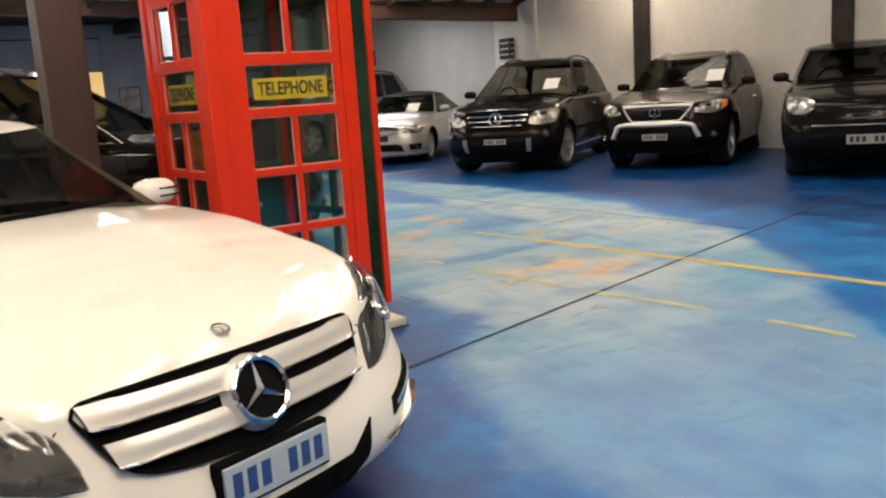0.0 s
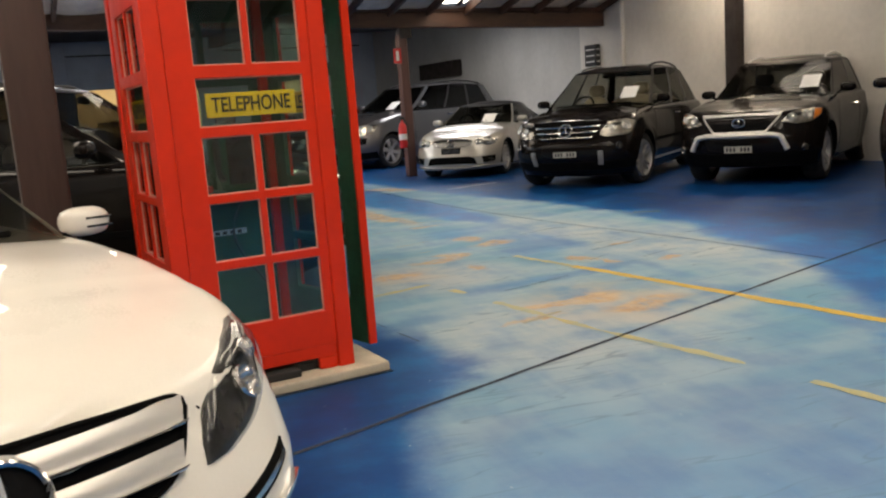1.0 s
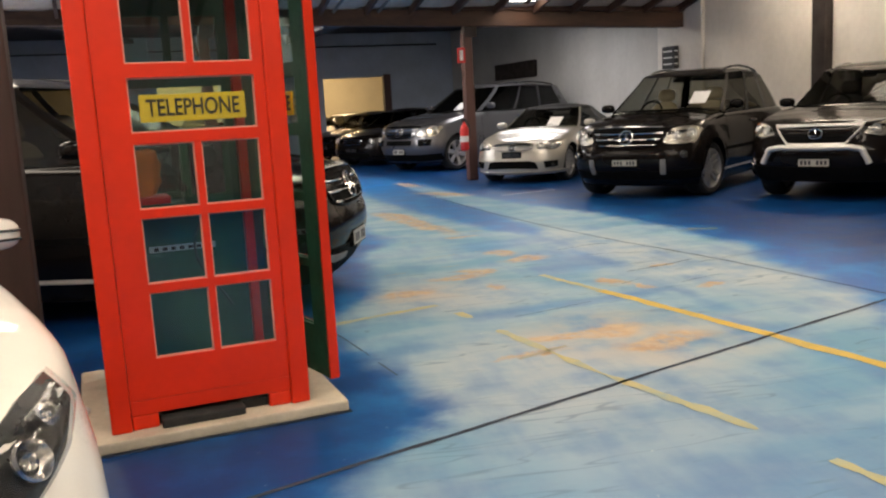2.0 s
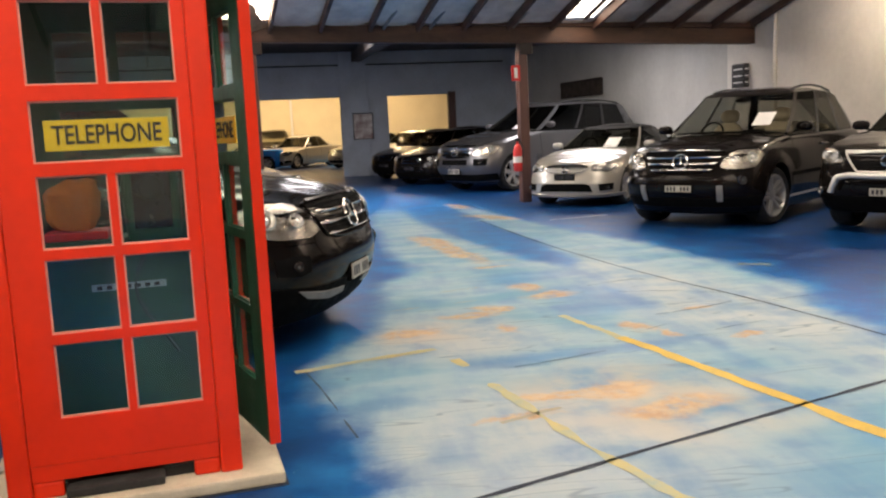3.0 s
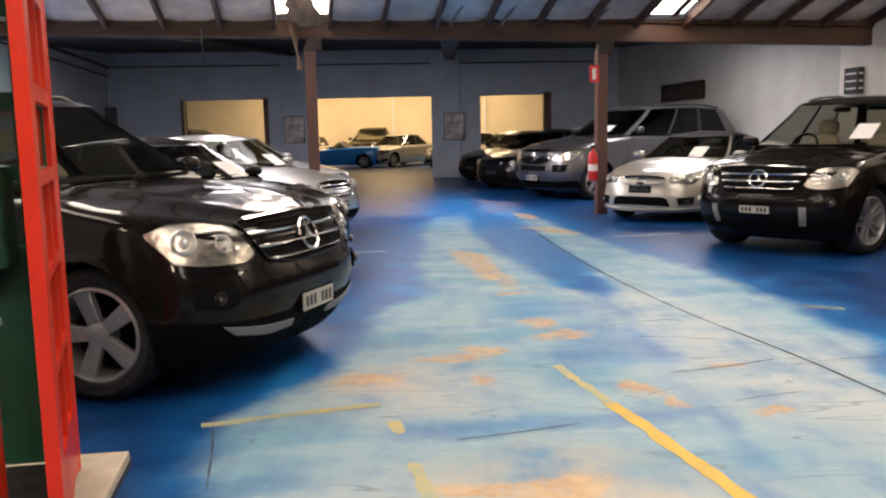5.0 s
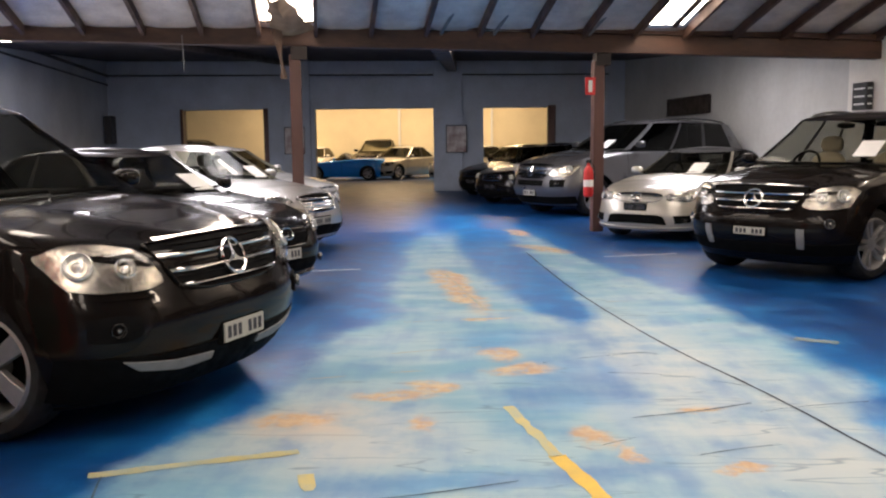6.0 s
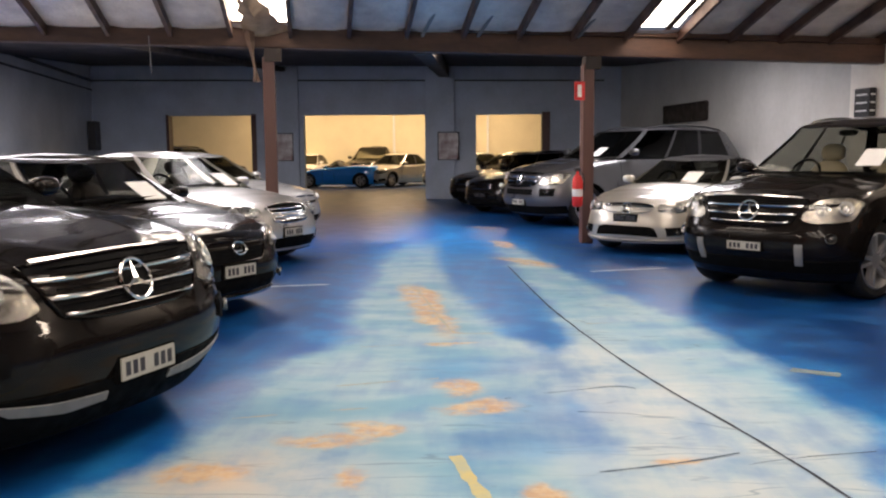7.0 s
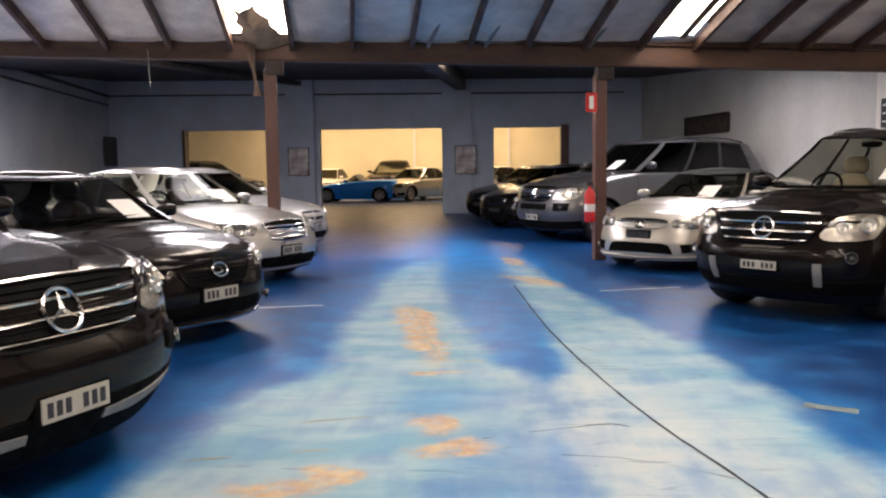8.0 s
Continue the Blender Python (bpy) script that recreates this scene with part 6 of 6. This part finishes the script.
nt = part("notice_strip", box_bm(0.3, 0.66, BD - 0.062, BD - 0.056, 0.74, 0.775), M["plate_grey"], booth, "pale notice strip with a row of dark marks")
for i in range(7):
    part("notice_mark", box_bm(0.325 + 0.046 * i, 0.35 + 0.046 * i, BD - 0.0645, BD - 0.0625, 0.747, 0.766), M["ink"], nt)
part("cord", tube([(0.62 - 0.1 * math.sin(i * 0.5), BD - 0.28, 1.0 - 0.07 * i) for i in range(9)], 0.008, 6), M["cable"], booth)
plinth = thing("plinth", "cream concrete plinth under the telephone booth", "plinth", BOOTH)
part("slab", box_bm(-0.13, BW + 0.17, -0.09, BD + 0.19, 0.006, 0.06, bevel=0.014), M["plinth"], plinth)
part("base_edge", box_bm(-0.14, BW + 0.18, -0.1, BD + 0.2, 0.0, 0.0055), M["joint"], plinth, "dark joint under the slab")
thing("doormat", "black rubber mat at the foot of the booth", "mat", BOOTH, bm=box_bm(0.22, 0.6, -0.03, 0.2, 0.061, 0.1, bevel=0.008), material=M["mat_black"])
thing("directory", "red book lying on the shelf of the booth", "book", BOOTH, bm=box_bm(0.14, 0.42, BD - 0.32, BD - 0.1, 1.031, 1.07, bevel=0.006), material=M["exit_red"])
b = egg(0.13, 0.09, 0.12)
for v in b.verts:
    v.co *= 1 + 0.35 * noise.noise(v.co * 13)
    v.co.z = max(-0.118, v.co.z)
thing("cloth_bundle", "orange cloth bundle on the shelf of the booth", "cloth", BOOTH @ Matrix.Translation((0.28, BD - 0.2, 1.19)), bm=b, material=M["orange"])
b = bmesh.new()
bmesh.ops.create_icosphere(b, subdivisions=3, radius=0.09)
for v in b.verts:
    v.co *= 1 + 0.5 * noise.noise(v.co * 22)
    v.co.z = max(-0.05, v.co.z * 0.9)
thing("plastic_wrap", "crumpled clear plastic wrap beside the booth", "wrapping", Matrix.Translation((-1.86, -7.3, 0.05)), bm=b, material=M["clear"])

# ---------------------------------------------------------------- things on walls and posts
ex = thing("fire_sign", "red and white fire extinguisher sign on the post", "sign", HALL @ Matrix.Translation((-0.165, -0.091, 2.36)))
part("board", box_bm(-0.09, 0.09, -0.012, 0, 0, 0.3, bevel=0.003), M["exit_red"], ex)
part("symbol", box_bm(-0.035, 0.035, -0.015, -0.0125, 0.05, 0.25, bevel=0.0), M["label_white"], ex, "white symbol on red")
ext = thing("fire_extinguisher", "red fire extinguisher with white band on the post", "fire extinguisher", HALL @ Matrix.Translation((-0.19, -0.12, 0.62)))
part("cylinder", lathe([(1e-4, 0), (0.07, 0.0), (0.085, 0.03), (0.085, 0.42), (0.06, 0.5), (0.025, 0.53), (0.02, 0.58), (1e-4, 0.58)], 20, "Z"), M["exit_red"], ext)
part("label_band", lathe([(0.0865, 0.17), (0.0865, 0.29)], 20, "Z"), M["label_white"], ext, "white label band")
part("valve", box_bm(-0.05, 0.05, -0.02, 0.02, 0.58, 0.64, bevel=0.01), M["box_black"], ext)
part("hose", tube([(0.03, -0.02, 0.6), (0.1, -0.04, 0.5), (0.1, -0.05, 0.25)], 0.011, 6), M["box_black"], ext)
part("wall_hook", box_bm(0.05, 0.12, 0.03, 0.12, 0.4, 0.46), M["greyplastic"], ext)
mb = thing("key_box", "black wall box with pale horizontal labels", "box", WR @ Matrix.Translation((-0.1, -0.2, 2.1)))
part("case", box_bm(-0.14, -0.004, -0.24, 0.2, 0, 0.5, bevel=0.015), M["box_black"], mb)
for i in range(3):
    part("label_strip", box_bm(-0.145, -0.141, -0.18, 0.14, 0.09 + 0.14 * i, 0.12 + 0.14 * i), M["label_white"], mb)
    part("label_strip", box_bm(-0.12, -0.03, -0.246, -0.241, 0.09 + 0.14 * i, 0.12 + 0.14 * i), M["label_white"], mb)
bd = thing("notice_board", "dark brown framed board on the side wall", "board", WR @ Matrix.Translation((-0.01, 0, 0)))
part("panel", box_bm(-0.05, 0.0, 6.5, 9.3, 2.33, 2.78, bevel=0.005), M["brown_board"], bd)
part("rim", tube([(-0.06, 6.5, 2.33), (-0.06, 9.3, 2.33), (-0.06, 9.3, 2.78), (-0.06, 6.5, 2.78)], 0.03, 6, closed=True), M["timber_black"], bd)
for x in (0.42, -5.1):
    ps = thing("poster", "framed poster with pale print on blue pilaster", "poster", Matrix.Translation((x, 19.83, 1.29)), group="posters")
    part("print", box_bm(0.03, 0.69, -0.008, -0.001, 0.03, 0.9), M["poster_art"], ps)
    part("picture_frame", tube([(0.02, -0.012, 0.02), (0.7, -0.012, 0.02), (0.7, -0.012, 0.92), (0.02, -0.012, 0.92)], 0.022, 6, closed=True), M["box_black"], ps, "black frame")
sp = thing("speaker", "narrow black box high on the side wall", "speaker", WL @ Matrix.Translation((0.02, -0.5, 1.7)))
part("case", box_bm(0, 0.25, -0.35, 0.35, 0, 0.95, bevel=0.02), M["box_black"], sp)


def price_card(car, p, y, w, h, up, label, tilt=0.0):
    """A white card stuck on the windscreen, as a thing of its own."""
    c = p["cab"]
    z0 = c["z"] + up
    k = (c["x1"] - c["x0"]) / (p["H"] - c["z"])
    bow = c.get("bow", 0.16) * (abs(y) / (p["W"] / 2 * c["w0"])) ** 2.2
    lift = 0.035
    def pt(dz, yy):
        e = (z0 + dz - c["z"]) / (p["H"] - c["z"])
        return Vector((c["x0"] + (c["x1"] - c["x0"]) * (e + 0.1 * e * (1 - e)) - bow + lift, yy, z0 + dz + 0.01))
    b = bmesh.new()
    f = [pt(0, y - w / 2), pt(0, y + w / 2), pt(h, y + w / 2), pt(h, y - w / 2)]
    v = [b.verts.new(q) for q in f] + [b.verts.new(q + Vector((-0.003, 0, -0.002))) for q in f]
    for q in ((0, 1, 2, 3), (7, 6, 5, 4), (0, 4, 5, 1), (1, 5, 6, 2), (2, 6, 7, 3), (3, 7, 4, 0)):
        b.faces.new([v[i] for i in q])
    thing("price_card", label, "card", car.matrix_basis.copy(), bm=b, material=M["paper"], group="price cards")


cards = {o["label"]: o for o in scene.objects if o.name.split(".")[0] == "car"}
CARD = "white price card in a car windscreen"
price_card(ml_right, ml, 0.5, 0.25, 0.17, 0.16, CARD)
price_card(lexus, rx, 0.52, 0.25, 0.17, 0.16, CARD)
for label, p, y in (("silver two-door convertible with black soft top", clk, 0.3), ("large grey four-wheel drive with roof rails", gl, 0.35), ("black sedan with oval badge and number plate", isx, 0.3), ("silver sedan with bright chrome slatted grille", eclass, 0.3)):
    price_card(cards[label], p, y, 0.26, 0.16, 0.06, CARD)
